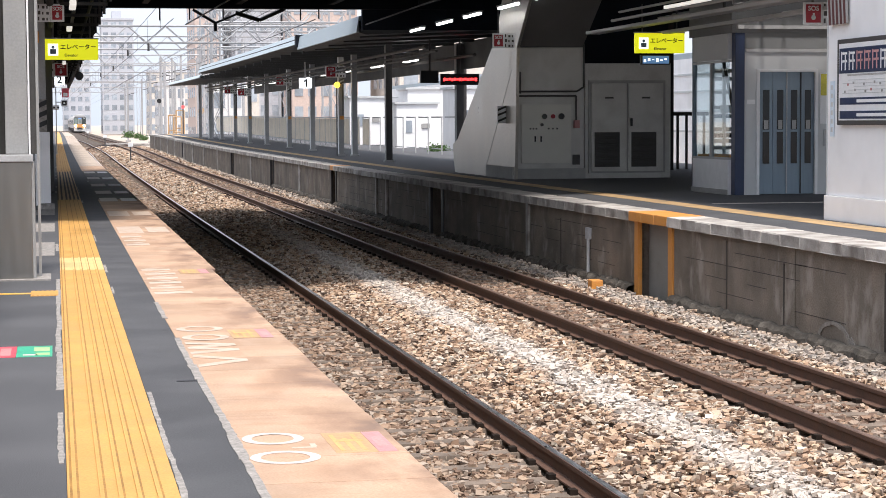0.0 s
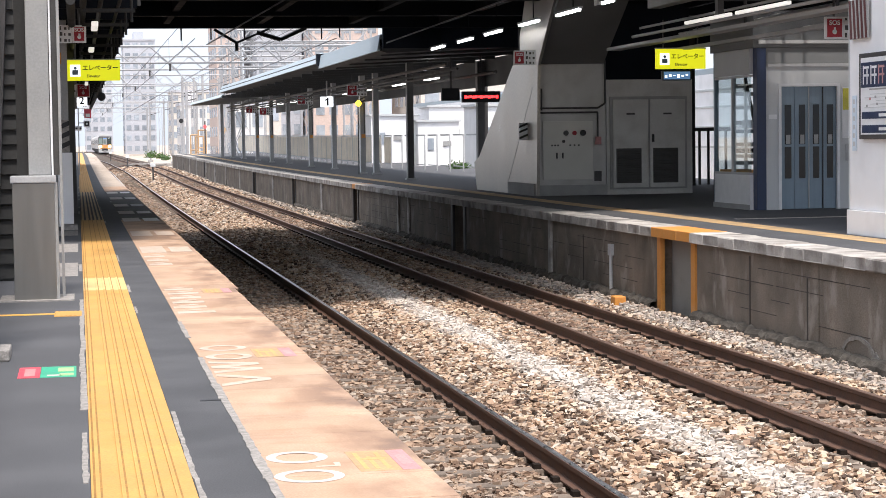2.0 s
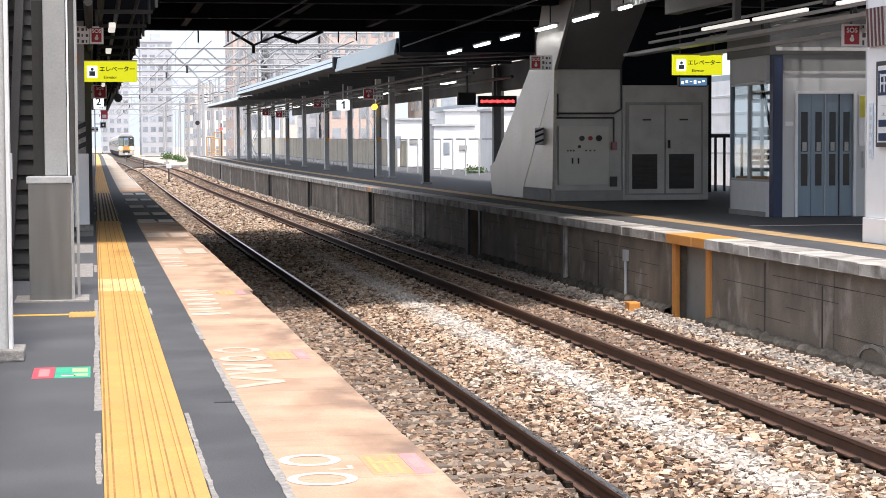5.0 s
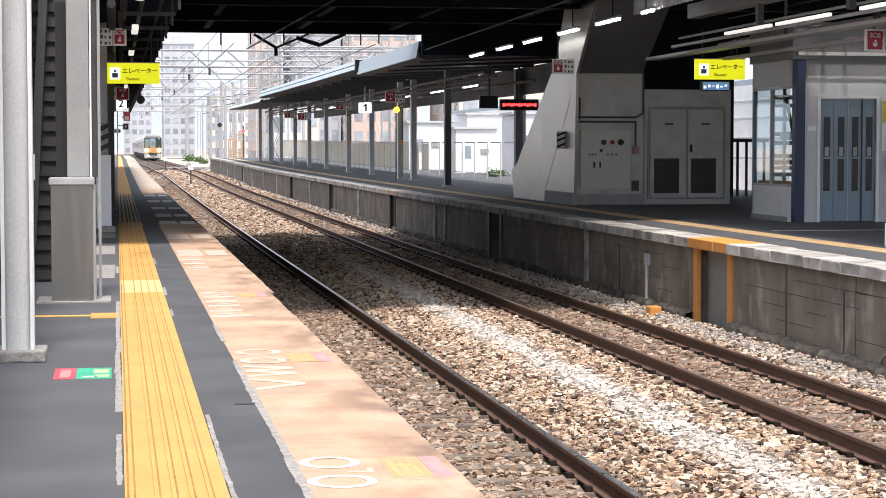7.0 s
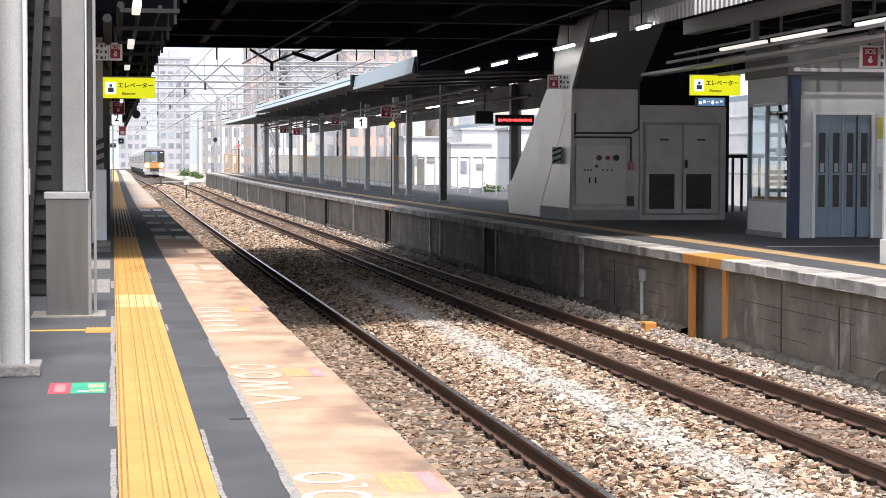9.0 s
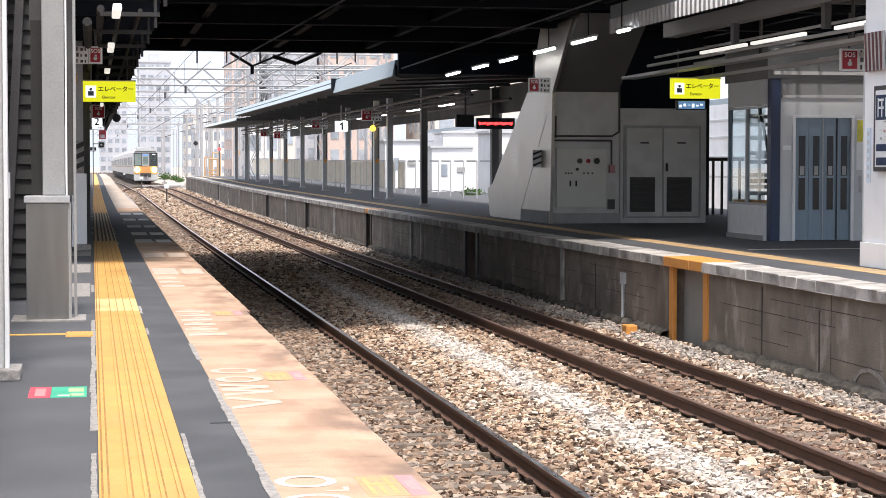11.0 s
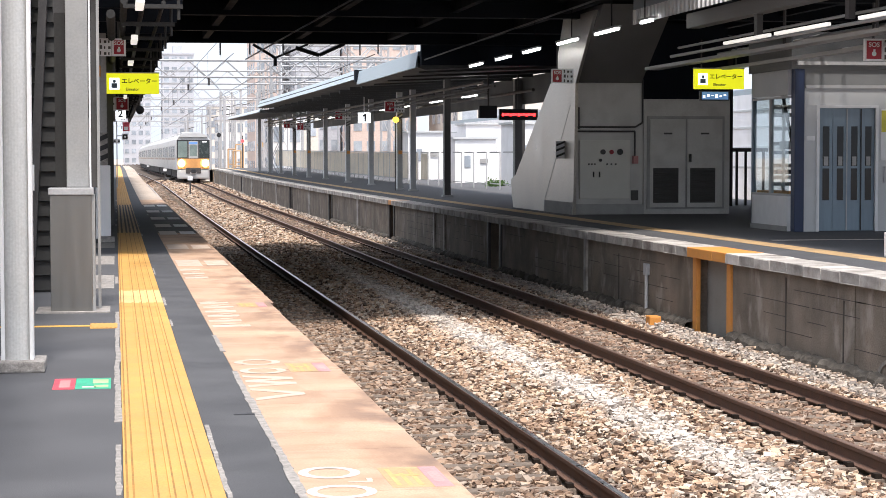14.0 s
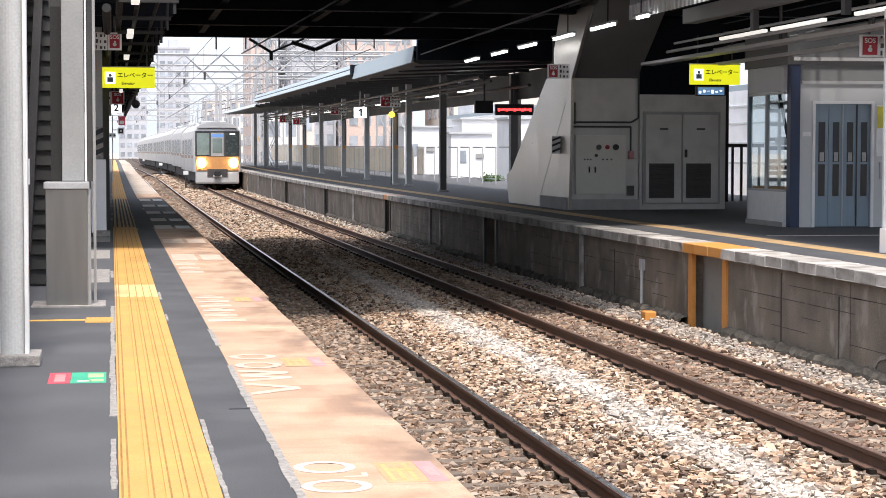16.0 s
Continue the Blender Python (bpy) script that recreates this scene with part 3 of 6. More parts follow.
def build_left_platform():
    p = thing("platform_near", "platform with dark asphalt, yellow tactile strip and tan concrete edge", "platform", kind="structure")
    LY = [v for v in YS if v < 215] + [215]

    def strip(x0, x1, z0, z1, ys=LY):
        return sweep(bmesh.new(), [(x0, z0), (x1, z0), (x1, z1), (x0, z1)], ys, straight)

    part("platform_body", strip(-9, 1.30, -1.5, -0.05), M_WALL, p, "concrete platform body")
    part("asphalt", strip(-9, 0.017, -0.05, 0.0), M_ASPHALT, p, "dark grey asphalt paving")
    part("asphalt_strip", strip(0.413, 0.703, -0.05, 0.0), M_ASPHALT_DARK, p, "dark asphalt strip")
    # ragged mortar seams along both sides of the tactile strip
    for name, x0, x1, reach in (("mortar_seam", -0.018, 0.016, 16), ("mortar_seam", 0.414, 0.436, 9.9), ("mortar_seam", 0.688, 0.728, 11.7)):
        bm = bmesh.new()
        y = 5.0
        while y < 60:
            ln = random.uniform(0.6, 1.3)
            if random.random() < (0.95 if y < reach else 0.15):
                a, b = x0 + random.uniform(-0.004, 0.006), x1 + random.uniform(-0.006, 0.004)
                n = 9
                pts = [(b + random.uniform(-0.004, 0.004), y + ln * i / n) for i in range(n + 1)] + [(a + random.uniform(-0.004, 0.004), y + ln * i / n) for i in range(n, -1, -1)]
                prism(bm, pts, "z", -0.02, 0.0025 + random.uniform(0, 0.001))
            y += ln
        part(name, bm, M_MORTAR, p, "broken pale mortar seam")
    # edge slabs; those between y 33.4 and 54 are near black
    def slab_meshes(width, length, material):
        out = []
        for k in range(5):
            bm = bmesh.new()
            box(bm, 0.0, width, 0.0, length - 0.006, -0.14, 0.0, 0.004)
            for v in bm.verts:
                if v.co.x > width - 0.1:
                    v.co.x += random.uniform(-0.008, 0.006)
            out.append(mesh_of("edge_slab", bm, material))
        return out

    near, mid, dark_slabs, far = slab_meshes(0.662, 0.55, M_EDGE), slab_meshes(0.695, 0.55, M_EDGE), slab_meshes(0.695, 0.55, M_EDGE_DARK), slab_meshes(0.695, 1.0, M_EDGE_GLARE)
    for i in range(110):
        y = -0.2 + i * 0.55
        kind = near if y < 17.4 else dark_slabs if 33.4 < y < 54.0 else mid
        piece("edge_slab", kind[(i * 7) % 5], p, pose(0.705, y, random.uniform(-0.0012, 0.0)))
    # Beyond y 60 the slabs are paler: sunlit glare put into their colour.
    for i in range(60, 214):
        piece("edge_slab", far[(i * 7) % 5], p, pose(0.705, i + 0.3, 0))
    part("rear_edge", B(0.705, 1.367, -25, -0.21, -0.14, 0.0), M_EDGE, p)
    # tactile tiles with raised bars
    tiles = []
    for m in (M_YELLOW, M_YELLOW_PALE, M_YELLOW_DULL):
        bm = bmesh.new()
        box(bm, 0.004, 0.396, 0.0, 0.4, -0.04, 0.002)
        for u in (0.03, 0.125, 0.19, 0.255, 0.325):
            box(bm, u - 0.008, u + 0.008, 0.0, 0.4, 0.0, 0.008)
        n0 = len(bm.faces)
        # Darker lines along the bars; broad and black between y 33.8 and 54.
        for u in (0.018, 0.042, 0.137, 0.202, 0.267, 0.337) if m is not M_YELLOW_DULL else (0.015, 0.078, 0.158, 0.222, 0.29, 0.36):
            w = 0.005 if m is not M_YELLOW_DULL else 0.017
            box(bm, u - w, u + w, 0.0, 0.4, 0.0, 0.0032)
        bm.faces.ensure_lookup_table()
        for f in list(bm.faces)[n0:]:
            f.material_index = 1
        me = mesh_of("tactile_tile", bm, m)
        me.materials.append(M_YELLOW_GROOVE if m is not M_YELLOW_DULL else M_BLACKGROOVE)
        tiles.append(me)
    for i in range(12, 295):
        y = i * 0.4
        piece("tactile_tile", tiles[1 if 17.5 < y < 19.0 else 2 if 33.8 < y < 54.0 else 0], p, pose(0.015, y, 0))
    rest = bmesh.new()
    sweep(rest, [(0.02, -0.04), (0.41, -0.04), (0.41, 0.003), (0.02, 0.003)], [-25, 0, 4.79], straight), sweep(rest, [(0.02, -0.04), (0.41, -0.04), (0.41, 0.003), (0.02, 0.003)], [118, 130, 145, 160, 180, 200, 214], straight)
    tagged(part("far_tactile_strip", rest, M_YELLOW, p), kind="stuff")
    part("yellow_line", B(-2.6, -0.19, 15.2, 15.3, -0.01, 0.004), M_YLINE, p, "thin yellow floor line")
    bm = bmesh.new()
    for i in range(6):
        box(bm, -0.2 + i * 0.035, -0.18 + i * 0.035, 15.02, 15.42, -0.01, 0.008)
    box(bm, -0.21, 0.0, 15.0, 15.44, -0.01, 0.004)
    part("side_tactile", bm, M_YELLOW, p, "short yellow tactile patch")
    part("seam_cut", B(0.585, 0.70, 9.83, 9.87, -0.01, 0.0015), M_BLACK, p, "dark cut across the asphalt strip")
    for x0, x1, y0, y1 in ((-0.42, -0.03, 24.0, 26.0), (-0.40, -0.03, 28.4, 30.0), (-0.34, -0.03, 19.6, 21.8)):
        part("concrete_patch", B(x0, x1, y0, y1, -0.01, 0.003), M_MORTAR, p, "pale concrete patch in the asphalt")
    return p


def flat(bm, pts, z0=0.0035, dz=0.001):
    return prism(bm, pts, "z", z0, z0 + dz)


def ring(bm, cx, cy, rx, ry, w, z=0.004):
    n = 28
    o = [bm.verts.new((cx + rx * math.cos(2 * math.pi * i / n), cy + ry * math.sin(2 * math.pi * i / n), z)) for i in range(n)]
    q = [bm.verts.new((cx + (rx - w) * math.cos(2 * math.pi * i / n), cy + (ry - w) * math.sin(2 * math.pi * i / n), z)) for i in range(n)]
    for i in range(n):
        j = (i + 1) % n
        bm.faces.new((o[i], o[j], q[j], q[i]))
    return bm


def zigzag(x0, x1, y0, y1, turns, w):
    """A painted stroke that runs to and fro across the letter's height."""
    bm = bmesh.new()
    for i in range(turns):
        a, b = (x0, x1) if i % 2 == 0 else (x1, x0)
        ya, yb = y0 + (y1 - y0) * i / turns, y0 + (y1 - y0) * (i + 1) / turns
        flat(bm, [(a, ya - w), (b, yb - w), (b, yb + w), (a, ya + w)], 0.0003, 0.0008 + 0.0002 * i)
    return bm


def build_markings():
    for y, rx, ry in ((7.49, 0.140, 0.150), (7.95, 0.130, 0.150)):
        tagged(part("painted_ring", ring(bmesh.new(), 0.868, y, rx, ry, 0.042, 0.0015), M_WHITEPAINT), "worn white ring painted on the platform edge", "floor marking", "painted boarding marks")
    k = thing("painted_tick", "small worn white tick between the painted rings", "floor marking", 0.97, 7.72, 0.0004, group="painted boarding marks")
    part("stroke", B(-0.05, 0.05, -0.03, 0.0, 0, 0.001), M_WORN, k)
    part("stroke", B(0.03, 0.055, 0.001, 0.07, 0, 0.001), M_WORN, k)
    s = thing("floor_sticker", "faded yellow and pink boarding sticker on the edge slabs", "sticker", 1.19, 7.79, 0.0002, group="painted boarding marks")
    part("yellow_panel", B(-0.11, 0.06, -0.25, 0.25, 0, 0.0007), M_YSTICK, s)
    part("pink_panel", B(0.062, 0.14, -0.25, 0.25, 0, 0.0007), M_PINK, s)
    for i in range(3):
        part("printed_bar", B(-0.085 + i * 0.045, -0.065 + i * 0.045, -0.2, 0.2 - 0.1 * (i % 2), 0.0007, 0.0011), M_STICKPRINT, s, "faded printing")
    part("printed_bar", B(-0.08, 0.04, 0.02, 0.07, 0.0012, 0.0015), M_STICKPRINT, s, "faded printing")
    part("printed_bar", B(0.08, 0.125, -0.12, 0.12, 0.0007, 0.0011), M_PINKPRINT, s, "faded printing")
    copy_thing(s, pose(1.16, 12.0, 0.0002))
    copy_thing(s, pose(1.17, 17.2, 0.0002))
    # worn lettering, too faint to be read
    t = thing("worn_lettering", "worn white lettering painted along the platform edge", "floor marking", 0, 0, 0.0002, group="painted boarding marks")
    for y, rx, ry in ((12.35, 0.15, 0.17), (11.85, 0.145, 0.17)):
        part("letter", ring(bmesh.new(), 0.885, y, rx, ry, 0.055, 0.0012), M_WORN, t)
    part("letter", zigzag(0.74, 1.03, 11.05, 11.55, 4, 0.05), M_WORN, t)
    part("letter", zigzag(0.74, 1.03, 10.45, 10.9, 2, 0.055), M_WORN, t)
    for y0, n, step in ((14.95, 6, 0.48), (21.0, 3, 0.75)):
        t = thing("worn_lettering", "worn white lettering painted along the platform edge", "floor marking", 0, y0, 0.0002, group="painted boarding marks")
        for i in range(n):
            x0, w = 0.725 + random.uniform(0, 0.02), random.uniform(0.22, 0.30)
            part("letter", flat(bmesh.new(), [(x0, i * step), (x0 + w, i * step + 0.03), (x0 + w, i * step + step * 0.45), (x0, i * step + step * 0.4)], 0.0003, 0.001), M_WORN, t)
            part("letter", flat(bmesh.new(), [(x0 + 0.02, i * step + step * 0.55), (x0 + 0.12, i * step + step * 0.5), (x0 + w * 0.9, i * step + step * 0.72), (x0 + w * 0.6, i * step + step * 0.75)], 0.0003, 0.001), M_WORN, t)
    g = thing("floor_sticker", "green and red queue sticker on the asphalt", "sticker", -0.205, 11.35, 0.0002)
    part("green_panel", B(-0.038, 0.165, -0.27, 0.27, 0, 0.001), M_GREEN, g)
    part("red_panel", B(-0.165, -0.04, -0.27, 0.27, 0, 0.001), M_STICKRED, g)
    part("pale_panel", B(0.06, 0.15, 0.0, 0.2, 0.001, 0.0016), M_LGREEN, g)
    part("white_bar", B(0.0, 0.08, -0.2, -0.14, 0.001, 0.0016), M_WHITEPAINT, g)
    part("pale_panel", B(0.07, 0.15, -0.2, -0.08, 0.001, 0.0016), M_LGREEN, g)
    part("pink_bar", B(-0.13, -0.07, -0.18, 0.18, 0.001, 0.0016), M_PINK, g)
    # two rows of pale bars towards and under the bridge, greyer on the platform side
    for y in (24.1, 28.5, 33.85, 37.5, 41.95, 47.3, 52.8):
        ln = 0.85 + y * 0.012
        tagged(part("painted_bar", B(1.09, 1.345, y - ln / 2, y + ln / 2, 0.0005, 0.002), M_BARWHITE if y > 30 else M_WORN), "white bar across the platform edge", "floor marking", "painted bars")
        tagged(part("painted_bar", B(0.735, 1.03, y - ln / 2 - 0.1, y + ln / 2 + 0.2, 0.0005, 0.002), M_WHITEPAINT if y > 30 else M_WORN), "greyer bar across the platform edge", "floor marking", "painted bars")


def build_right_platform():
    p = thing("platform_far", "opposite platform with concrete wall, stone coping and yellow strip", "platform", kind="structure")
    ys = [v for v in YS if -10 <= v < 166] + [166]
    part("platform_body", sweep(bmesh.new(), [(8.95, -1.5), (19, -1.5), (19, -0.02), (8.95, -0.02)], ys, bend), M_WALL, p)
    part("asphalt", sweep(bmesh.new(), [(8.75, -0.03), (9.45, -0.03), (9.45, 0.0), (8.75, 0.0)], ys, bend), M_ASPHALT_DARK, p)
    part("yellow_strip", sweep(bmesh.new(), [(9.452, -0.03), (9.85, -0.03), (9.85, 0.004), (9.452, 0.004)], ys, bend), M_YELLOW_WORN, p, "yellow tactile strip")
    part("paving", sweep(bmesh.new(), [(9.852, -0.03), (19, -0.03), (19, 0.0), (9.852, 0.0)], ys, bend), M_ASPHALT, p, "dark asphalt paving")
    # wall panels between posts, with open niches
    niches = [(25.25, 26.82), (41.2, 42.6), (57.5, 58.5), (74.0, 75.0), (90.0, 91.1), (124, 125)]
    pale = [33.4, 48.4, 50.0, 66.1, 82.2, 98.2, 106.8, 115.2, 123.3, 132.7, 141.0, 149.6, 158.0]
    cuts = sorted([-8.0, 2.2, 7.8, 13.6, 20.75] + [v for n in niches for v in n] + pale + [55.15, 166.0])
    for a, b in zip(cuts, cuts[1:]):
        if (a, b) in niches:
            part("niche_back", B((8.46 if a < 30 else 8.62) + bend(a), 8.95 + bend(a), a, b, -1.45, -0.14), M_NICHE if a < 30 else M_WALL, p, "pale concrete niche back" if a < 30 else "")
            continue
        bm = B(8.30, 8.95, a + 0.012, b - 0.012, -1.45, -0.14)
        for v in bm.verts:
            v.co.x += bend(v.co.y)
        part("wall_panel", bm, M_WALL, p)
    for y in pale:
        w = 0.09 if y < 60 else 0.2
        part("wall_post", B(8.25 + bend(y), 8.298 + bend(y), y - w, y + w, -1.4, -0.145, 0.01), M_COPING, p, "pale concrete post in the wall")
    for i, (y0, y1) in enumerate(niches):
        for yy in (y0, y1):
            part("niche_post", B(8.265 + bend(yy), 8.33 + bend(yy), yy - 0.085, yy + 0.085, -1.42, -0.145), M_ORANGE if i == 0 else M_COLDARK, p, "orange painted post beside a refuge niche" if i == 0 else "")
    # rough footing course along the foot of the wall
    for a, b in ((-8, 25.1), (27.0, 41.1), (42.7, 57.4), (58.6, 73.9)):
        bm, n = bmesh.new(), int((b - a) / 0.11)
        rows = []
        for i in range(n + 1):
            y = a + (b - a) * i / n
            top, out = -1.09 + random.uniform(-0.03, 0.03), 8.20 + random.uniform(-0.05, 0.03)
            rows.append([bm.verts.new((x + bend(y), y, z)) for x, z in ((out - 0.02, -1.42), (out, top - 0.05), (out + 0.035, top), (8.31, top + 0.02))])
        for r, q in zip(rows, rows[1:]):
            for k in range(3):
                bm.faces.new((r[k], q[k], q[k + 1], r[k + 1]))
        part("wall_footing", bm, M_WALLFOOT, p, "rough stained footing of the wall")
    # horizontal board marks
    bm = bmesh.new()
    for y0 in np.arange(14, 60, 1.5):
        for z in (-0.34, -0.52, -0.70, -0.88):
            if random.random() < 0.62:
                a = float(y0) + random.uniform(0, 1)
                if not any(n0 - 0.3 < a + s < n1 + 0.3 for n0, n1 in niches for s in (0, 0.8, 1.6)):
                    box(bm, 8.296, 8.31, a, a + random.uniform(0.6, 1.7), z, z + 0.008)
    for y0, z0, z1 in ((23.05, -1.2, -0.2), (21.1, -1.15, -0.35), (18.3, -1.2, -0.25), (16.2, -1.2, -0.5), (31.2, -1.2, -0.3)):
        box(bm, 8.294, 8.31, y0 - 0.018, y0 + 0.018, z0, z1)
    part("wall_joint", bm, M_WALLJOINT, p, "dark board marks and joints in the wall")
    # coping blocks
    blocks = []
    for k in range(4):
        bm = bmesh.new()
        box(bm, 0, 0.56, 0, 0.595, -0.14, 0.0, 0.012)
        for v in bm.verts:
            v.co.x += random.uniform(-0.008, 0.008)
            v.co.z += random.uniform(-0.003, 0.003)
        blocks.append(mesh_of("coping_block", bm, M_COPING))
    bo = bmesh.new()
    box(bo, 0, 0.56, 0, 0.595, -0.14, 0.002, 0.012)
    orange = mesh_of("coping_block", bo, M_ORANGE)
    for i in range(-10, 270):
        y = i * 0.6
        o = 25.1 < y < 26.7 or 57.4 < y < 58.0
        piece("coping_block", orange if o else blocks[(i * 5) % 4], p, pose(EDGE_R + bend(y) + random.uniform(-0.006, 0.006), y, random.uniform(-0.0015, 0.0015)))
    part("far_coping", sweep(bmesh.new(), [(EDGE_R, -0.14), (8.76, -0.14), (8.76, 0), (EDGE_R, 0)], [162, 164, 166], bend), M_COPING, p)
    part("white_line", B(10.2, 15, 28.9, 29.05, 0.0, 0.004), M_WHITEPAINT, p, "pale floor line")
    return p


def build_overpass():
    """The concourse over the tracks: dark steel and concrete underside."""
    o = thing("overpass", "dark concourse bridge spanning the tracks overhead", "overpass", kind="structure")
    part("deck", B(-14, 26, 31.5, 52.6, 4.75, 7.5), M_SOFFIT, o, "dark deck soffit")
    # Out of view; widens the deck to deepen the shade on the ballast.
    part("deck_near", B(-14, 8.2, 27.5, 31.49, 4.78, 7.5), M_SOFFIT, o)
    for y in (31.7, 36.9, 42.1, 47.3, 52.3):
        part("cross_girder", B(-14, 26, y - 0.16, y + 0.16, 4.40, 4.75), M_DARKSTEEL, o)
    for x in (-3.5, -0.5, 2.4, 4.9, 7.4, 9.9, 12.4, 15):
        part("girder", B(x - 0.08, x + 0.08, 31.86, 52.14, 4.5, 4.75), M_DARKSTEEL, o)
    for x in (-13, 21.2, 25):
        for y in (33, 51):
            part("pier", B(x - 0.4, x + 0.4, y - 0.4, y + 0.4, -1.7, 4.39), M_PLINTH, o, "concrete pier")
    # Two hidden walls added only to keep side light from under the deck.
    part("side_wall", B(-3.2, -3.0, 31.9, 52.1, 0.0, 4.39), M_SIDING, o, "unseen grey wall added to block light from the side")
    part("side_wall", B(16.0, 16.2, 49.2, 52.1, 0.0, 4.39), M_SIDING, o)
    part("lip_panel", B(8.35, 26, 52.62, 52.8, 3.86, 5.0), M_SOFFIT, o, "dark closing panel over the opposite platform")
    # hangers and insulators at the far lip
    for x in (2.8, 4.5, 6.6, 7.1, 3.6):
        part("hanger", rod(bmesh.new(), (x, 52.3, 4.4), (x, 52.3, 4.15 - 0.1 * (x % 1)), 0.02), M_BLACK, o)
    return o


def build_left_canopy():
    c = thing("canopy_near", "dark platform canopy with steel beams, ducts and cables", "canopy", kind="structure")
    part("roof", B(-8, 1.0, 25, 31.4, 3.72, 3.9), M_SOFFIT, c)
    # Out of view; added to shade the near column and the siding.
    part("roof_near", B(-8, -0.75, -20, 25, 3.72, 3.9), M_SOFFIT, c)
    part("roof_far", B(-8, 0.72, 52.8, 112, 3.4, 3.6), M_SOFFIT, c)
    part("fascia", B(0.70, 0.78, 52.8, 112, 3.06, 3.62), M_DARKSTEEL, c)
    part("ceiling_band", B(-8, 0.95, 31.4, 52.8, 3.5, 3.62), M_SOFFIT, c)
    for i in range(30):
        y = 26 + i * 2.6
        part("purlin", B(-7.8, 0.9, y - 0.05, y + 0.05, 3.3, 3.5), M_DARKSTEEL, c)
    for x, z, r in ((0.12, 3.32, 0.05), (0.35, 3.25, 0.035), (-0.05, 3.15, 0.06), (0.62, 3.3, 0.03)):
        part("conduit", rod(bmesh.new(), (x, 25, z), (x, 105, z), r), M_SIDING, c, "dark conduit")
    for i in range(8):
        y = 22 + i * 7
        part("tube_lamp", B(0.24, 0.34, y, y + 1.25, 3.06, 3.14, 0.015), M_LAMPWARM, c, "warm tube lamp")
    for i in range(16):
        y = 20 + i * 3.1
        part("bracket", rod(bmesh.new(), (0.75, y, 3.5), (0.75, y, 2.95), 0.02), M_SIDING, c)
        part("bracket", B(0.1, 0.8, y - 0.03, y + 0.03, 3.08, 3.13), M_SIDING, c)
    return c


def build_right_canopy():
    c = thing("canopy_far", "opposite platform canopy with pale roof edge and dark soffit", "canopy", kind="structure")
    ys = [52.9, 60, 66]
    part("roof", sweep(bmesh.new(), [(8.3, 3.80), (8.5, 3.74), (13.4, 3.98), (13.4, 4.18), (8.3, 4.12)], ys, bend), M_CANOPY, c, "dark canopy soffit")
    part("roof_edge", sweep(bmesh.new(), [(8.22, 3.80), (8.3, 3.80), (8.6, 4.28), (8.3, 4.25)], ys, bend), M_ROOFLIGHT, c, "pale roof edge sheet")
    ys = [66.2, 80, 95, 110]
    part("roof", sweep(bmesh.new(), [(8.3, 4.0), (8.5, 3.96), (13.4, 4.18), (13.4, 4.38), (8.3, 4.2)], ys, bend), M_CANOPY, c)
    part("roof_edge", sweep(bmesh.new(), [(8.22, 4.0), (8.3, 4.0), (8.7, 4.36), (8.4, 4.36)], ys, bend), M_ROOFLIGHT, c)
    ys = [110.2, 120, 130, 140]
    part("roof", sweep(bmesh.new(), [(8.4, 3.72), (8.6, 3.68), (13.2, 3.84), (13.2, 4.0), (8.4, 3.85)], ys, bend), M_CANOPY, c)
    part("roof_edge", sweep(bmesh.new(), [(8.3, 3.74), (8.4, 3.72), (8.6, 3.92), (8.45, 3.92)], ys, bend), M_ROOFLIGHT, c)
    part("gutter_box", B(8.15, 8.45, 65.9, 66.3, 3.9, 4.3), M_DARKSTEEL, c)
    for i in range(26):
        y = 54 + i * 3.2
        part("rafter", prism(bmesh.new(), [(8.5 + bend(y), 3.70), (13.2, 3.87), (13.2, 3.97), (8.5 + bend(y), 3.85)], "y", y - 0.05, y + 0.05), M_CANOPY, c)
    part("back_girder", B(13.21, 13.38, 53, 130, 3.02, 3.9), M_CANOPY, c, "dark girder along the back of the canopy")
    for x, z, r in ((10.2, 3.42, 0.05), (10.5, 3.30, 0.04), (11.6, 3.2, 0.05), (10.3, 3.15, 0.03)):
        part("conduit", sweep(bmesh.new(), [(x + r * math.cos(k), z + r * math.sin(k)) for k in np.linspace(0, 5.2, 6)], [53, 70, 90, 110, 130], bend), M_COLDARK, c, "dark grey conduit")
    for i in range(12):
        y = 60 + i * 6.4
        part("tube_lamp", B(11.2 + bend(y), 11.32 + bend(y), y, y + 2.2, 3.24, 3.32), M_LAMPFAR, c, "fluorescent tube")
    return c


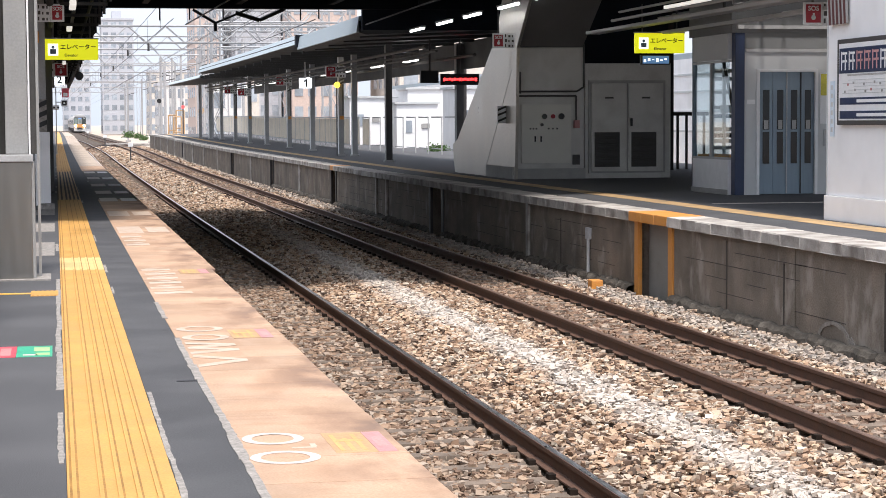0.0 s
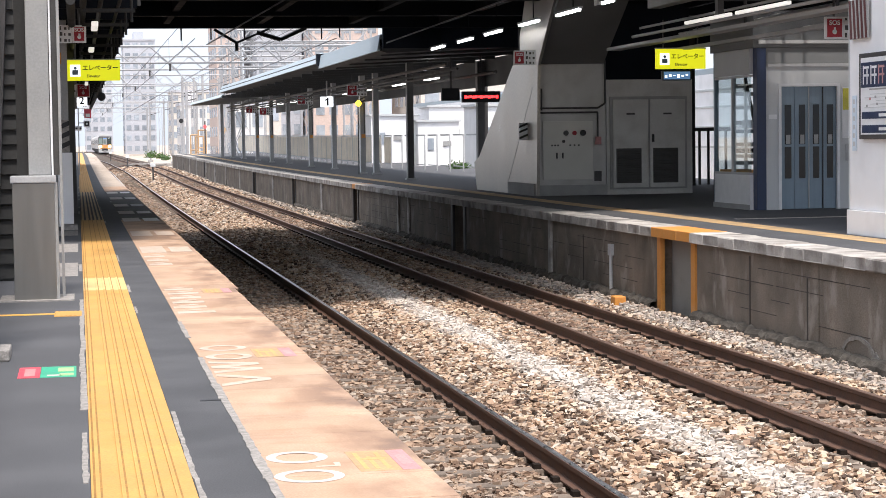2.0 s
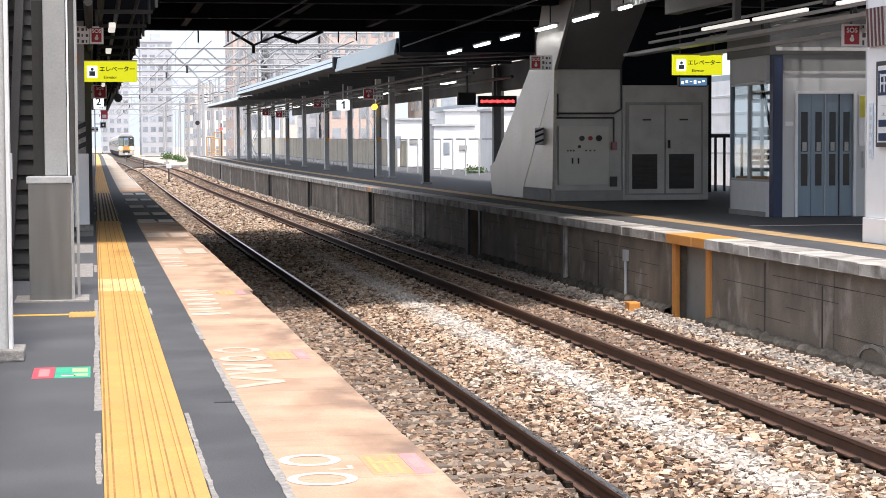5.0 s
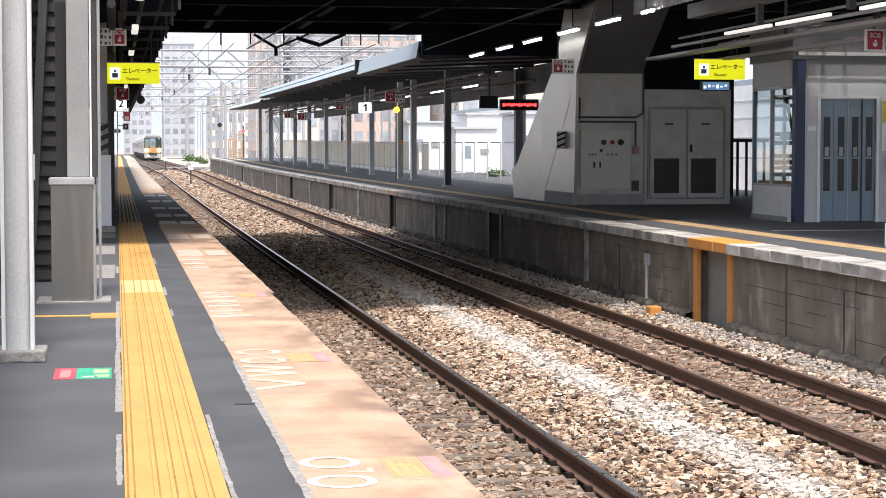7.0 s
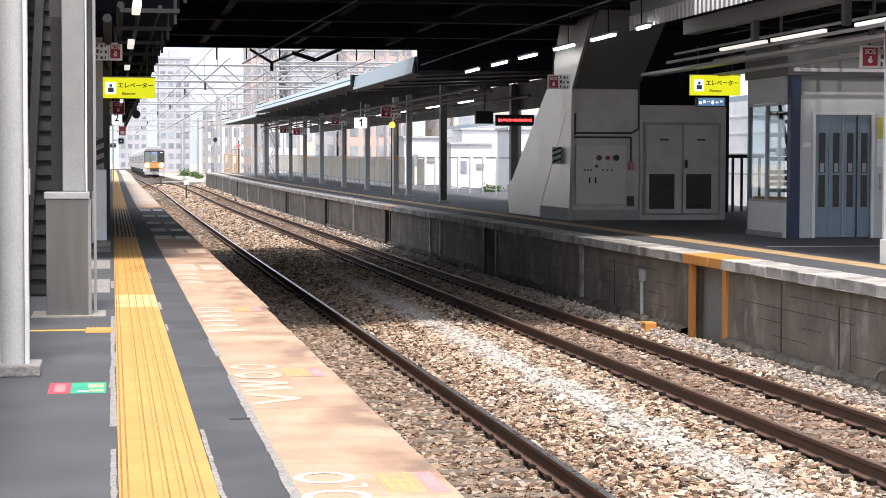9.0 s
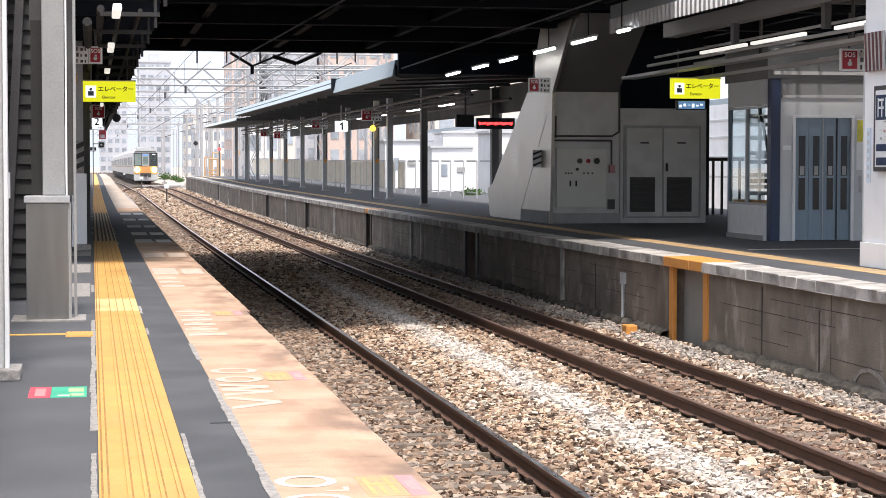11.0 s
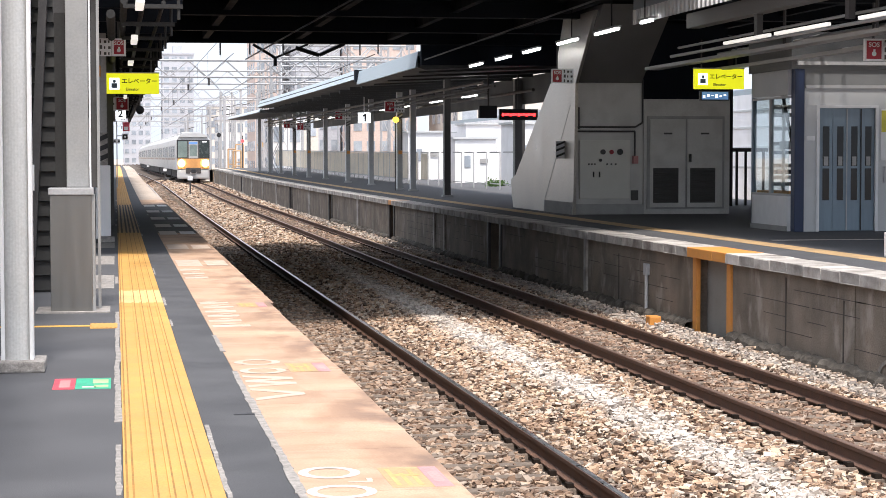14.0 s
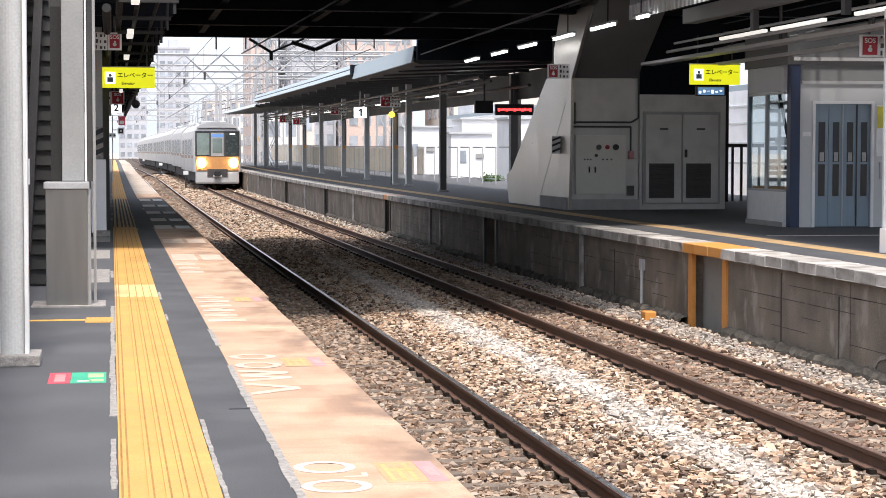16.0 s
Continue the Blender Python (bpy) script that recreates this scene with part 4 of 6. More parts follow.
def build_right_near_canopy():
    c = thing("canopy_opposite_near", "near end of the opposite canopy with ribbed edge, beams and cable trays", "canopy", kind="structure")
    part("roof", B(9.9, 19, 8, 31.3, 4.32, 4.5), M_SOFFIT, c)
    part("edge_sheet", B(9.82, 9.88, 8, 35.9, 4.0, 4.39), M_ROOFLIGHT, c, "pale blue grey edge sheet")
    bm = bmesh.new()
    y = 16.0
    while y < 35.7:
        box(bm, 9.775, 9.815, y, y + 0.11, 3.84, 4.12)
        y += 0.24
    part("edge_rib", bm, M_SIGNWHITE, c, "white ribs under the sheet")
    part("beam", B(10.3, 10.55, 8, 34, 3.66, 3.92), M_STAIRSOFFIT, c, "painted longitudinal beam")
    part("cable_tray", B(11.0, 11.3, 5, 39.3, 3.14, 3.2), M_STEEL, c, "cable tray")
    part("cable_tray", B(11.6, 11.75, 5, 36.5, 3.0, 3.06), M_STEEL, c, "cable tray")
    for x, z, r in ((10.75, 3.28, 0.03), (11.45, 3.2, 0.028), (12.2, 3.1, 0.035), (10.9, 3.45, 0.025), (11.7, 3.34, 0.02), (12.6, 3.2, 0.025), (11.2, 3.36, 0.018), (12.0, 3.4, 0.03)):
        part("conduit", rod(bmesh.new(), (x, 5, z), (x, 36.5, z), r), M_STEEL, c, "grey conduit")
    for y in (14, 18, 22, 26, 30):
        part("cross_beam", B(9.9, 18.5, y - 0.09, y + 0.09, 3.98, 4.3), M_COLDARK, c)
        if y < 31:
            part("drop_rod", B(10.38, 10.48, y + 0.3, y + 0.45, 3.3, 3.66), M_COLDARK, c)
        part("drop_rod", rod(bmesh.new(), (11.1, y + 1, 3.2), (11.1, y + 1, 3.9), 0.03), M_COLDARK, c)
    for x, y, z in ((10.35, 27.0, 3.22), (10.35, 29.6, 3.22), (10.35, 23.5, 3.22), (11.9, 33.6, 3.02), (11.9, 30.4, 3.02)):
        part("tube_lamp", B(x - 0.035, x + 0.035, y, y + 2.3, z + 0.02, z + 0.075, 0.012), M_LAMPWARM, c, "warm tube lamp")
    return c


def build_ceiling_lamps():
    for y in (51.2, 47.5, 44.2, 40.55, 37.2, 34.8):
        t = thing("tube_lamp", "bright fluorescent tube lamp under the overpass", "lamp", 9.6, y - 1.0, 3.78, group="lamps over the opposite platform edge")
        part("housing", B(-0.05, 0.05, -0.05, 1.85 if y > 36 else 0.8, 0.04, 0.08), M_STEEL, t)
        part("tube", B(-0.028, 0.028, 0, 1.8 if y > 36 else 0.75, -0.012, 0.038, 0.012), M_LAMP, t, "lit tube")
        part("drop_rod", rod(bmesh.new(), (0, 0.5, 0.08), (0, 0.5, 0.75), 0.012), M_DARKSTEEL, t)


def column(x, y, w, h, material, label, flange=False):
    t = thing("column", label, "column", x, y, 0, group="opposite platform columns")
    bm = bmesh.new()
    box(bm, -w / 2, w / 2, -w / 2, -w / 2 + 0.03, 0, h), box(bm, -w / 2, w / 2, w / 2 - 0.03, w / 2, 0, h), box(bm, -0.02, 0.02, -w / 2 + 0.03, w / 2 - 0.03, 0, h)
    part("shaft", bm, material, t)
    part("foot", B(-w / 2 - 0.06, w / 2 + 0.06, -w / 2 - 0.06, w / 2 + 0.06, 0, 0.07, 0.01), M_PLINTH, t)
    # A paler strip puts the sunlit left face into the colour.
    part("edge_strip", B(-w / 2 - 0.02, -w / 2 - 0.002, -w / 2 - 0.03, w / 2, 0.07, h), M_SIGNWHITE if material is M_COLUMN else M_PLINTH, t)
    return t


def build_columns():
    for x, y, dark in ((10.67, 61.9, 1), (11.16, 72.4, 0), (10.85, 73.8, 2), (11.3, 85.6, 0), (11.1, 92.7, 2), (11.18, 103.5, 0), (10.86, 109.5, 2), (10.8, 117.7, 2), (10.7, 126.5, 0), (10.3, 130.6, 0), (9.9, 134.5, 0)):
        t = column(x, y, 0.2, 3.85, M_COLDARK if dark == 1 else M_COLUMN, "dark steel canopy column on the opposite platform" if dark == 1 else "grey steel canopy column with its sunlit edge coloured pale on the opposite platform")
        if dark == 2:
            part("warning_tag", B(-0.06, 0.09, -0.125, -0.105, 1.40, 1.54), M_ORANGE, t, "small ochre tag")
            coil = bmesh.new()
            for k in range(6):
                z = 2.75 + k * 0.13
                rod(coil, (-0.1, -0.115, z), (0.1, -0.115, z + 0.10), 0.03, 5)
            part("wound_cable", coil, M_LOUVRE, t, "dark cable wound round the shaft")
            part("cable", rod(bmesh.new(), (0.06, -0.12, 1.56), (0.06, -0.12, 2.75), 0.03, 6), M_LOUVRE, t)
    column(13.05, 62, 0.24, 3.85, M_COLDARK, "dark steel canopy column on the opposite platform")
    column(13.6, 64, 0.2, 3.85, M_COLDARK, "dark steel canopy column on the opposite platform")


def build_stair_block():
    s = thing("stair_casing", "warm grey panelled casing under a covered stair, with control panel", "stair casing", 0, 0, 0)
    part("side_panel", prism(bmesh.new(), [(42.6, 0.0), (49.3, 0.0), (49.6, 0.72), (49.0, 0.85), (44.4, 3.35), (43.6, 4.5), (40.6, 4.5), (42.4, 2.98)], "x", 10.25, 10.32), M_PANELMETAL, s, "satin metal side cladding")
    part("seam", prism(bmesh.new(), [(45.5, 0.3), (45.52, 0.3), (42.88, 2.5), (42.86, 2.5)], "x", 10.246, 10.255), M_PLINTH, s)
    part("body", prism(bmesh.new(), [(42.8, 0.24), (49.1, 0.24), (44.2, 3.3), (42.8, 3.0)], "x", 10.325, 11.94), M_PANEL, s, "warm grey panel box")
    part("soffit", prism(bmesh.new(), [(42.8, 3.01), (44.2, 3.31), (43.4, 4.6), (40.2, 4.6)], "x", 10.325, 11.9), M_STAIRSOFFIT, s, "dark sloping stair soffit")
    part("plinth", B(10.30, 11.95, 42.72, 48.8, 0, 0.24), M_PLINTH, s)
    part("plinth_side", B(10.22, 10.30, 42.72, 45.5, 0, 0.28), M_PLINTH, s)
    part("dark_infill", B(11.95, 15.0, 46.0, 46.2, 2.645, 4.6), M_SOFFIT, s, "dark infill over the plant room")
    part("plant_room", B(11.95, 14.0, 42.75, 48, 0.0, 2.64), M_PANEL, s, "plant room wall")
    fr = part("door_frame", B(12.02, 13.86, 42.70, 42.75, 0.12, 2.25), M_PLINTH, s)
    for x0, x1 in ((12.08, 12.92), (12.96, 13.80)):
        d = part("plant_door", B(x0, x1, 42.665, 42.70, 0.16, 2.18, 0.006), M_PANEL, s, "grey louvred door")
        lv = part("louvre_frame", B(x0 + 0.07, x1 - 0.17, 42.655, 42.664, 0.26, 1.06), M_LOUVRE, d)
        bm = bmesh.new()
        for i in range(14):
            z = 0.29 + i * 0.054
            prism(bm, [(42.63, z), (42.654, z + 0.03), (42.654, z + 0.04), (42.63, z + 0.012)], "x", x0 + 0.09, x1 - 0.19)
        part("louvre_slat", bm, M_COLDARK, d)
        part("label_plate", B(x0 + 0.32, x0 + 0.52, 42.655, 42.664, 1.83, 1.87), M_LOUVRE, d)
    part("handle", B(13.0, 13.05, 42.61, 42.664, 1.2, 1.38, 0.008), M_BLACK, s)
    cp = part("control_panel", B(10.44, 11.62, 42.74, 42.798, 0.36, 1.70, 0.008), M_CONTROL, s, "pale beige control panel")
    for x, z, r, m in ((10.98, 1.43, 0.06, M_COLDARK), (11.18, 1.43, 0.05, M_RED), (11.38, 1.43, 0.07, M_BLACK), (10.92, 1.24, 0.035, M_COLDARK)):
        part("dial", rod(bmesh.new(), (x, 42.70, z), (x, 42.745, z), r, 14), m, cp)
    for x, z in ((10.65, 1.15), (10.72, 1.15), (10.79, 1.15), (11.08, 1.15), (11.18, 1.15), (11.28, 1.15)):
        part("button", B(x - 0.018, x + 0.018, 42.72, 42.741, z - 0.018, z + 0.018), M_LOUVRE, cp)
    for x in (10.76, 10.9):
        part("latch", B(x - 0.015, x + 0.015, 42.71, 42.741, 0.85, 0.98), M_BLACK, cp)
    part("vent_plate", B(11.66, 11.82, 42.74, 42.798, 0.32, 0.55), M_COLDARK, s)
    part("alarm_box", B(11.68, 11.80, 42.66, 42.798, 1.16, 1.34, 0.01), M_PINK, s, "small red alarm box")
    bm = bmesh.new()
    for a, b in (((10.42, 2.45), (10.42, 1.95)), ((10.36, 1.90), (11.74, 1.90)), ((11.74, 1.90), (11.74, 1.34)), ((10.36, 2.0), (11.75, 2.0)), ((11.75, 2.0), (11.92, 2.1)), ((11.92, 2.1), (11.92, 3.1))):
        rod(bm, (a[0], 42.76, a[1]), (b[0], 42.76, b[1]), 0.022)
    part("conduit", bm, M_LOUVRE, s, "dark surface conduit")
    hb = part("hazard_board", B(10.05, 10.249, 43.45, 43.5, 1.28, 1.68), M_SIGNWHITE, s, "striped hazard board")
    for z in (1.30, 1.44, 1.56):
        part("hazard_stripe", prism(bmesh.new(), [(10.05, z), (10.249, z + 0.08), (10.249, z + 0.13), (10.05, z + 0.05)], "y", 43.43, 43.45), M_BLACK, hb)


def sos_sign(x, y, z, w, h, group="emergency button signs", side=1, hang=0.55):
    t = thing("emergency_sign", "red and white emergency button sign hung from the canopy", "sign", x, y, z, group=group)
    part("red_panel", B(-w / 2, w / 2, -0.03, 0.03, 0, h, 0.005), M_SIGNWHITE, t)
    r = part("red_face", B(-w / 2 + 0.03, w / 2 - 0.03, -0.035, -0.03, 0.03, h - 0.03), M_RED, t, "red face")
    text("sos", "SOS", h * 0.3, pose(0, -0.037, h * 0.72, 90), M_SIGNWHITE, t)
    part("pictogram", rod(bmesh.new(), (0, -0.04, h * 0.32), (0, -0.035, h * 0.32), h * 0.11, 12), M_SIGNWHITE, t)
    part("pictogram", B(-0.012, 0.02, -0.04, -0.035, h * 0.32, h * 0.52), M_SIGNWHITE, t)
    x0 = side * (w / 2 + 0.005)
    b = part("check_panel", B(min(x0, x0 + side * w * 0.9), max(x0, x0 + side * w * 0.9), -0.03, 0.03, 0, h), M_SIGNWHITE, t, "white panel with dark marks")
    for i in range(9):
        u, v = i % 3, i // 3
        cx, cz = min(x0, x0 + side * w * 0.9) + (u + 0.5) * w * 0.3, (v + 0.5) * h / 3
        part("dark_mark", B(cx - w * 0.1, cx + w * (0.08 if i % 2 else 0.0), -0.034, -0.03, cz - h * 0.1, cz + h * (0.05 if i % 3 else 0.11)), M_COLDARK, b)
    part("drop_rod", rod(bmesh.new(), (0, 0, h), (0, 0, h + hang), 0.02), M_COLDARK, t)


def lift_sign(x, y, z, label):
    t = thing("elevator_sign", label, "sign", x, y, z, group="elevator signs")
    part("case", B(0, 1.0, -0.05, 0.05, 0, 0.39, 0.012), M_SIGNYELLOW, t, "lit yellow panel")
    part("frame", B(-0.01, 1.01, -0.045, 0.045, 0.385, 0.41), M_STEEL, t)
    pic = part("pictogram", B(0.07, 0.26, -0.058, -0.051, 0.08, 0.30), M_LITSIGN, t, "white elevator pictogram")
    part("pictogram_body", B(0.11, 0.22, -0.062, -0.0585, 0.11, 0.2), M_DOORBLUE, pic)
    part("pictogram_head", rod(bmesh.new(), (0.165, -0.062, 0.235), (0.165, -0.0585, 0.235), 0.03, 10), M_DOORBLUE, pic)
    text("lettering", "エレベーター", 0.112, pose(0.63, -0.053, 0.235, 90), M_BLACK, t, "black lettering")
    text("lettering_small", "Elevator", 0.075, pose(0.50, -0.053, 0.085, 90), M_COLDARK, t, "small lettering")
    for u in (0.15, 0.85):
        part("drop_rod", rod(bmesh.new(), (u, 0, 0.4), (u, 0, 0.95), 0.015), M_COLDARK, t)


def build_elevator():
    e = thing("elevator", "elevator tower with blue grey doors and glazed side", "elevator", 0, 0, 0)
    y0 = 32.2
    part("front_wall", B(11.90, 12.16, y0, y0 + 0.1, 0.0, 2.85), M_ELEVWALL, e, "pale grey front wall")
    part("front_wall", B(13.24, 14.6, y0, y0 + 0.1, 0.0, 2.85), M_ELEVWALL, e)
    part("lintel", B(12.16, 13.24, y0, y0 + 0.1, 2.19, 2.85), M_ELEVWALL, e)
    # Added sheet and fascia put the shade at the top into a darker grey.
    part("head_panel", B(11.90, 14.5, y0 - 0.02, y0 - 0.002, 2.575, 2.85), M_HEADSHADE, e, "dark sheet for the shade at the wall's top")
    part("fascia", B(11.66, 14.6, y0 - 0.02, y0 + 2.3, 2.855, 3.5), M_HEADSHADE, e)
    part("trim", B(11.92, 14.5, y0 - 0.03, y0 - 0.002, 2.52, 2.57), M_STEEL, e)
    part("corner_post", B(11.72, 11.895, y0 - 0.04, y0 + 0.16, 0.0, 2.85, 0.01), M_NAVY, e, "navy corner post")
    f = part("door_frame", bmesh.new(), M_SIGNWHITE, e, "steel door frame")
    bm = bmesh.new()
    box(bm, 12.13, 12.18, y0 - 0.03, y0 + 0.02, 0, 2.22), box(bm, 13.22, 13.27, y0 - 0.03, y0 + 0.02, 0, 2.22), box(bm, 12.18, 13.22, y0 - 0.03, y0 + 0.02, 2.17, 2.22)
    bm.to_mesh(f.data)
    bm.free()
    for a, b in ((12.18, 12.44), (12.445, 12.70), (12.705, 12.96), (12.965, 13.22)):
        d = part("door_leaf", B(a, b, y0 + 0.03, y0 + 0.06, 0.01, 2.17, 0.006), M_DOORBLUE, e, "blue grey door leaf")
        part("window", B(a + 0.08, b - 0.06, y0 + 0.022, y0 + 0.029, 0.55, 1.85), M_DARKGLASS, d)
        part("window_bar", B(a + 0.075, b - 0.055, y0 + 0.0175, y0 + 0.0215, 1.11, 1.15), M_DOORBLUE, d)
        part("notice", B(a + 0.1, b - 0.08, y0 + 0.016, y0 + 0.0215, 1.16, 1.32), M_PLINTH, d)
    for u in (12.70, 12.962):
        part("door_edge", B(u - 0.006, u + 0.012, y0 + 0.012, y0 + 0.0295, 0.02, 2.16), M_STEEL if u < 12.8 else M_BLACK, e)
    part("call_plate", B(11.95, 12.1, y0 - 0.015, y0 - 0.001, 1.6, 1.68), M_SIGNWHITE, e)
    po = part("poster", B(13.32, 13.6, y0 - 0.012, y0 - 0.001, 1.25, 2.15), M_SIGNWHITE, e, "yellow and white notice")
    part("poster_top", B(13.33, 13.59, y0 - 0.016, y0 - 0.0125, 1.75, 2.13), M_POSTER, po)
    part("call_button", B(13.38, 13.5, y0 - 0.03, y0 - 0.001, 0.85, 1.15, 0.01), M_STEEL, e)
    # glazed side
    x = 11.66
    part("side_base", B(x, x + 0.08, y0 + 0.17, y0 + 2.1, 0.0, 0.62), M_SIGNWHITE, e, "white side base")
    part("side_plinth", B(x - 0.02, x + 0.1, y0 + 0.17, y0 + 2.12, 0.0, 0.09), M_PLINTH, e)
    for a, b in ((0.2, 1.1), (1.14, 2.06)):
        g = part("side_glass", B(x + 0.03, x + 0.045, y0 + a, y0 + b, 0.66, 2.35), M_GLASS, e, "clear side glass")
        g.visible_shadow = False
    for z in (0.62, 2.35):
        part("glass_rail", B(x, x + 0.08, y0 + 0.17, y0 + 2.1, z, z + 0.04), M_STEEL, e)
    part("glass_post", B(x, x + 0.08, y0 + 1.1, y0 + 1.14, 0.66, 2.35), M_STEEL, e)
    part("glass_post", B(x, x + 0.08, y0 + 2.06, y0 + 2.12, 0.09, 2.85), M_DOORBLUE, e)
    part("side_head", B(x, x + 0.08, y0 + 0.17, y0 + 2.06, 2.40, 2.85), M_ELEVWALL, e)
    cr = part("car_rail", B(12.3, 12.34, y0 + 0.6, y0 + 0.64, 0.3, 2.8), M_STEEL, e)
    # Bars, boxes, rails and ledge are added for the side glass's cluttered reflections.
    for z, m in ((0.78, M_PLINTH), (0.9, M_SIGNWHITE), (1.12, M_STEEL), (1.36, M_DOORBLUE), (1.52, M_PLINTH), (1.8, M_SIGNWHITE), (2.05, M_STEEL), (2.2, M_PLINTH)):
        part("shaft_bracket", B(11.9, 13.6, y0 + 1.7, y0 + 1.8, z, z + 0.07), m, e)
    for u, v, z0, z1, m in ((12.2, 1.2, 0.95, 1.2, M_PANEL), (12.0, 1.3, 1.45, 1.6, M_SIGNWHITE), (12.45, 1.0, 1.15, 1.3, M_BLACK), (12.1, 0.8, 0.75, 0.86, M_SIGNWHITE), (12.7, 1.1, 1.0, 1.12, M_BLACK), (12.3, 0.9, 1.62, 1.7, M_STEEL), (11.95, 1.5, 1.0, 1.08, M_BLACK)):
        part("shaft_box", B(u, u + 0.34, y0 + v, y0 + v + 0.25, z0, z1, 0.01), m, e)
    for u in (12.05, 12.6, 13.1):
        part("guide_rail", B(u, u + 0.05, y0 + 1.5, y0 + 1.56, 0.3, 2.8), M_SIGNWHITE, e)
    part("stay", rod(bmesh.new(), (11.85, y0 + 1.0, 2.5), (12.25, y0 + 1.4, 1.3), 0.03), M_COLDARK, e)
    part("sill_ledge", B(x + 0.09, x + 0.4, y0 + 0.2, y0 + 2.05, 0.64, 0.70), M_ORANGE, e, "tan inner ledge")
    part("light_rail", B(11.74, 14.5, y0 - 0.09, y0 - 0.04, 2.92, 2.98), M_STEEL, e, "pale conduit along the head")
    part("back_wall", B(x + 0.2, 14.6, y0 + 2.2, y0 + 2.3, 0, 0.6), M_ELEVWALL, e)


def build_white_wall():
    w = thing("wall_white", "white rendered wall beside the opposite platform strip", "wall", kind="structure")
    part("wall_body", B(10.0, 10.25, 2.0, 23.9, 0.33, 3.6), M_WHITEWALL, w)
    part("wall_base", B(9.96, 10.26, 1.9, 23.93, 0.0, 0.325, 0.01), M_WHITEWALL, w)
    part("end_post", B(9.995, 10.26, 23.905, 23.94, 0.33, 3.2), M_ELEVWALL, w)
    n = thing("notice_board", "white notice board with navy bands in a dark frame", "notice board", 9.995, 22.2, 1.25)
    part("frame", B(-0.06, 0.0, -1.3, 1.26, 0, 1.1, 0.01), M_COLDARK, n)
    s = part("sheet", B(-0.068, -0.061, -1.25, 1.18, 0.06, 1.04), M_SIGNWHITE, n, "white printed sheet")
    part("navy_band", B(-0.072, -0.0685, -1.25, 1.16, 0.66, 0.98), M_NAVY, s)
    part("navy_band", B(-0.072, -0.0685, -1.2, 1.14, 0.26, 0.35), M_NAVY, s)
    part("navy_band", B(-0.072, -0.0685, -1.2, 1.14, 0.08, 0.18), M_NAVY, s)
    for i in range(9):
        y, m = 1.0 - i * 0.24, M_PINKPRINT if 2 <= i <= 4 else M_SIGNWHITE
        for y0, y1, z0, z1 in ((0.07, 0.095, 0.70, 0.94), (-0.09, 0.06, 0.90, 0.93), (-0.09, 0.06, 0.80, 0.83), (-0.05, -0.02, 0.70, 0.895)):
            part("title_bar", B(-0.075, -0.0725, y + y0, y + y1, z0, z1), m, s)
    part("text_line", B(-0.072, -0.0685, -0.6, 0.9, 0.625, 0.645), M_PLINTH, s)
    for i in range(5):
        part("map_line", B(-0.072, -0.0685, -1.1 + 0.1 * (i % 2), 1.05 - 0.18 * (i % 3), 0.40 + i * 0.042, 0.408 + i * 0.042), M_ELEVWALL, s)
    for i in range(16):
        y, z = 1.0 - (i % 8) * 0.27 - 0.05 * (i % 3), 0.41 + (i // 8) * 0.09 + 0.02 * (i % 2)
        part("map_mark", B(-0.0745, -0.0725, y - 0.05, y, z, z + 0.03), M_PINK if i % 5 == 3 else M_PLINTH, s)
    for z in (0.275, 0.10):
        part("white_lettering_bar", B(-0.075, -0.0725, -0.35, 0.6, z + 0.01, z + 0.05), M_SIGNWHITE, s)
    v = thing("height_strip", "narrow pale vertical sign on the white wall", "sign", 9.99, 23.72, 1.1)
    part("plate", B(-0.012, 0.0, -0.06, 0.06, 0, 0.72), M_SKIN, v)
    for i in range(6):
        part("print_bar", B(-0.016, -0.0125, -0.03, 0.03, 0.06 + i * 0.11, 0.12 + i * 0.11), M_ELEVWALL, v)
    h = thing("hazard_board", "worn maroon and grey striped board above the wall end", "hazard board", 9.97, 23.5, 2.55)
    part("board", B(-0.03, 0.0, -0.3, 0.3, 0, 0.5), M_PLINTH, h)
    for i in range(5):
        part("stripe", prism(bmesh.new(), [(-0.3 + i * 0.12, 0), (-0.24 + i * 0.12, 0), (-0.18 + i * 0.12, 0.5), (-0.24 + i * 0.12, 0.5)], "x", -0.034, -0.0305), M_MAROON, h)


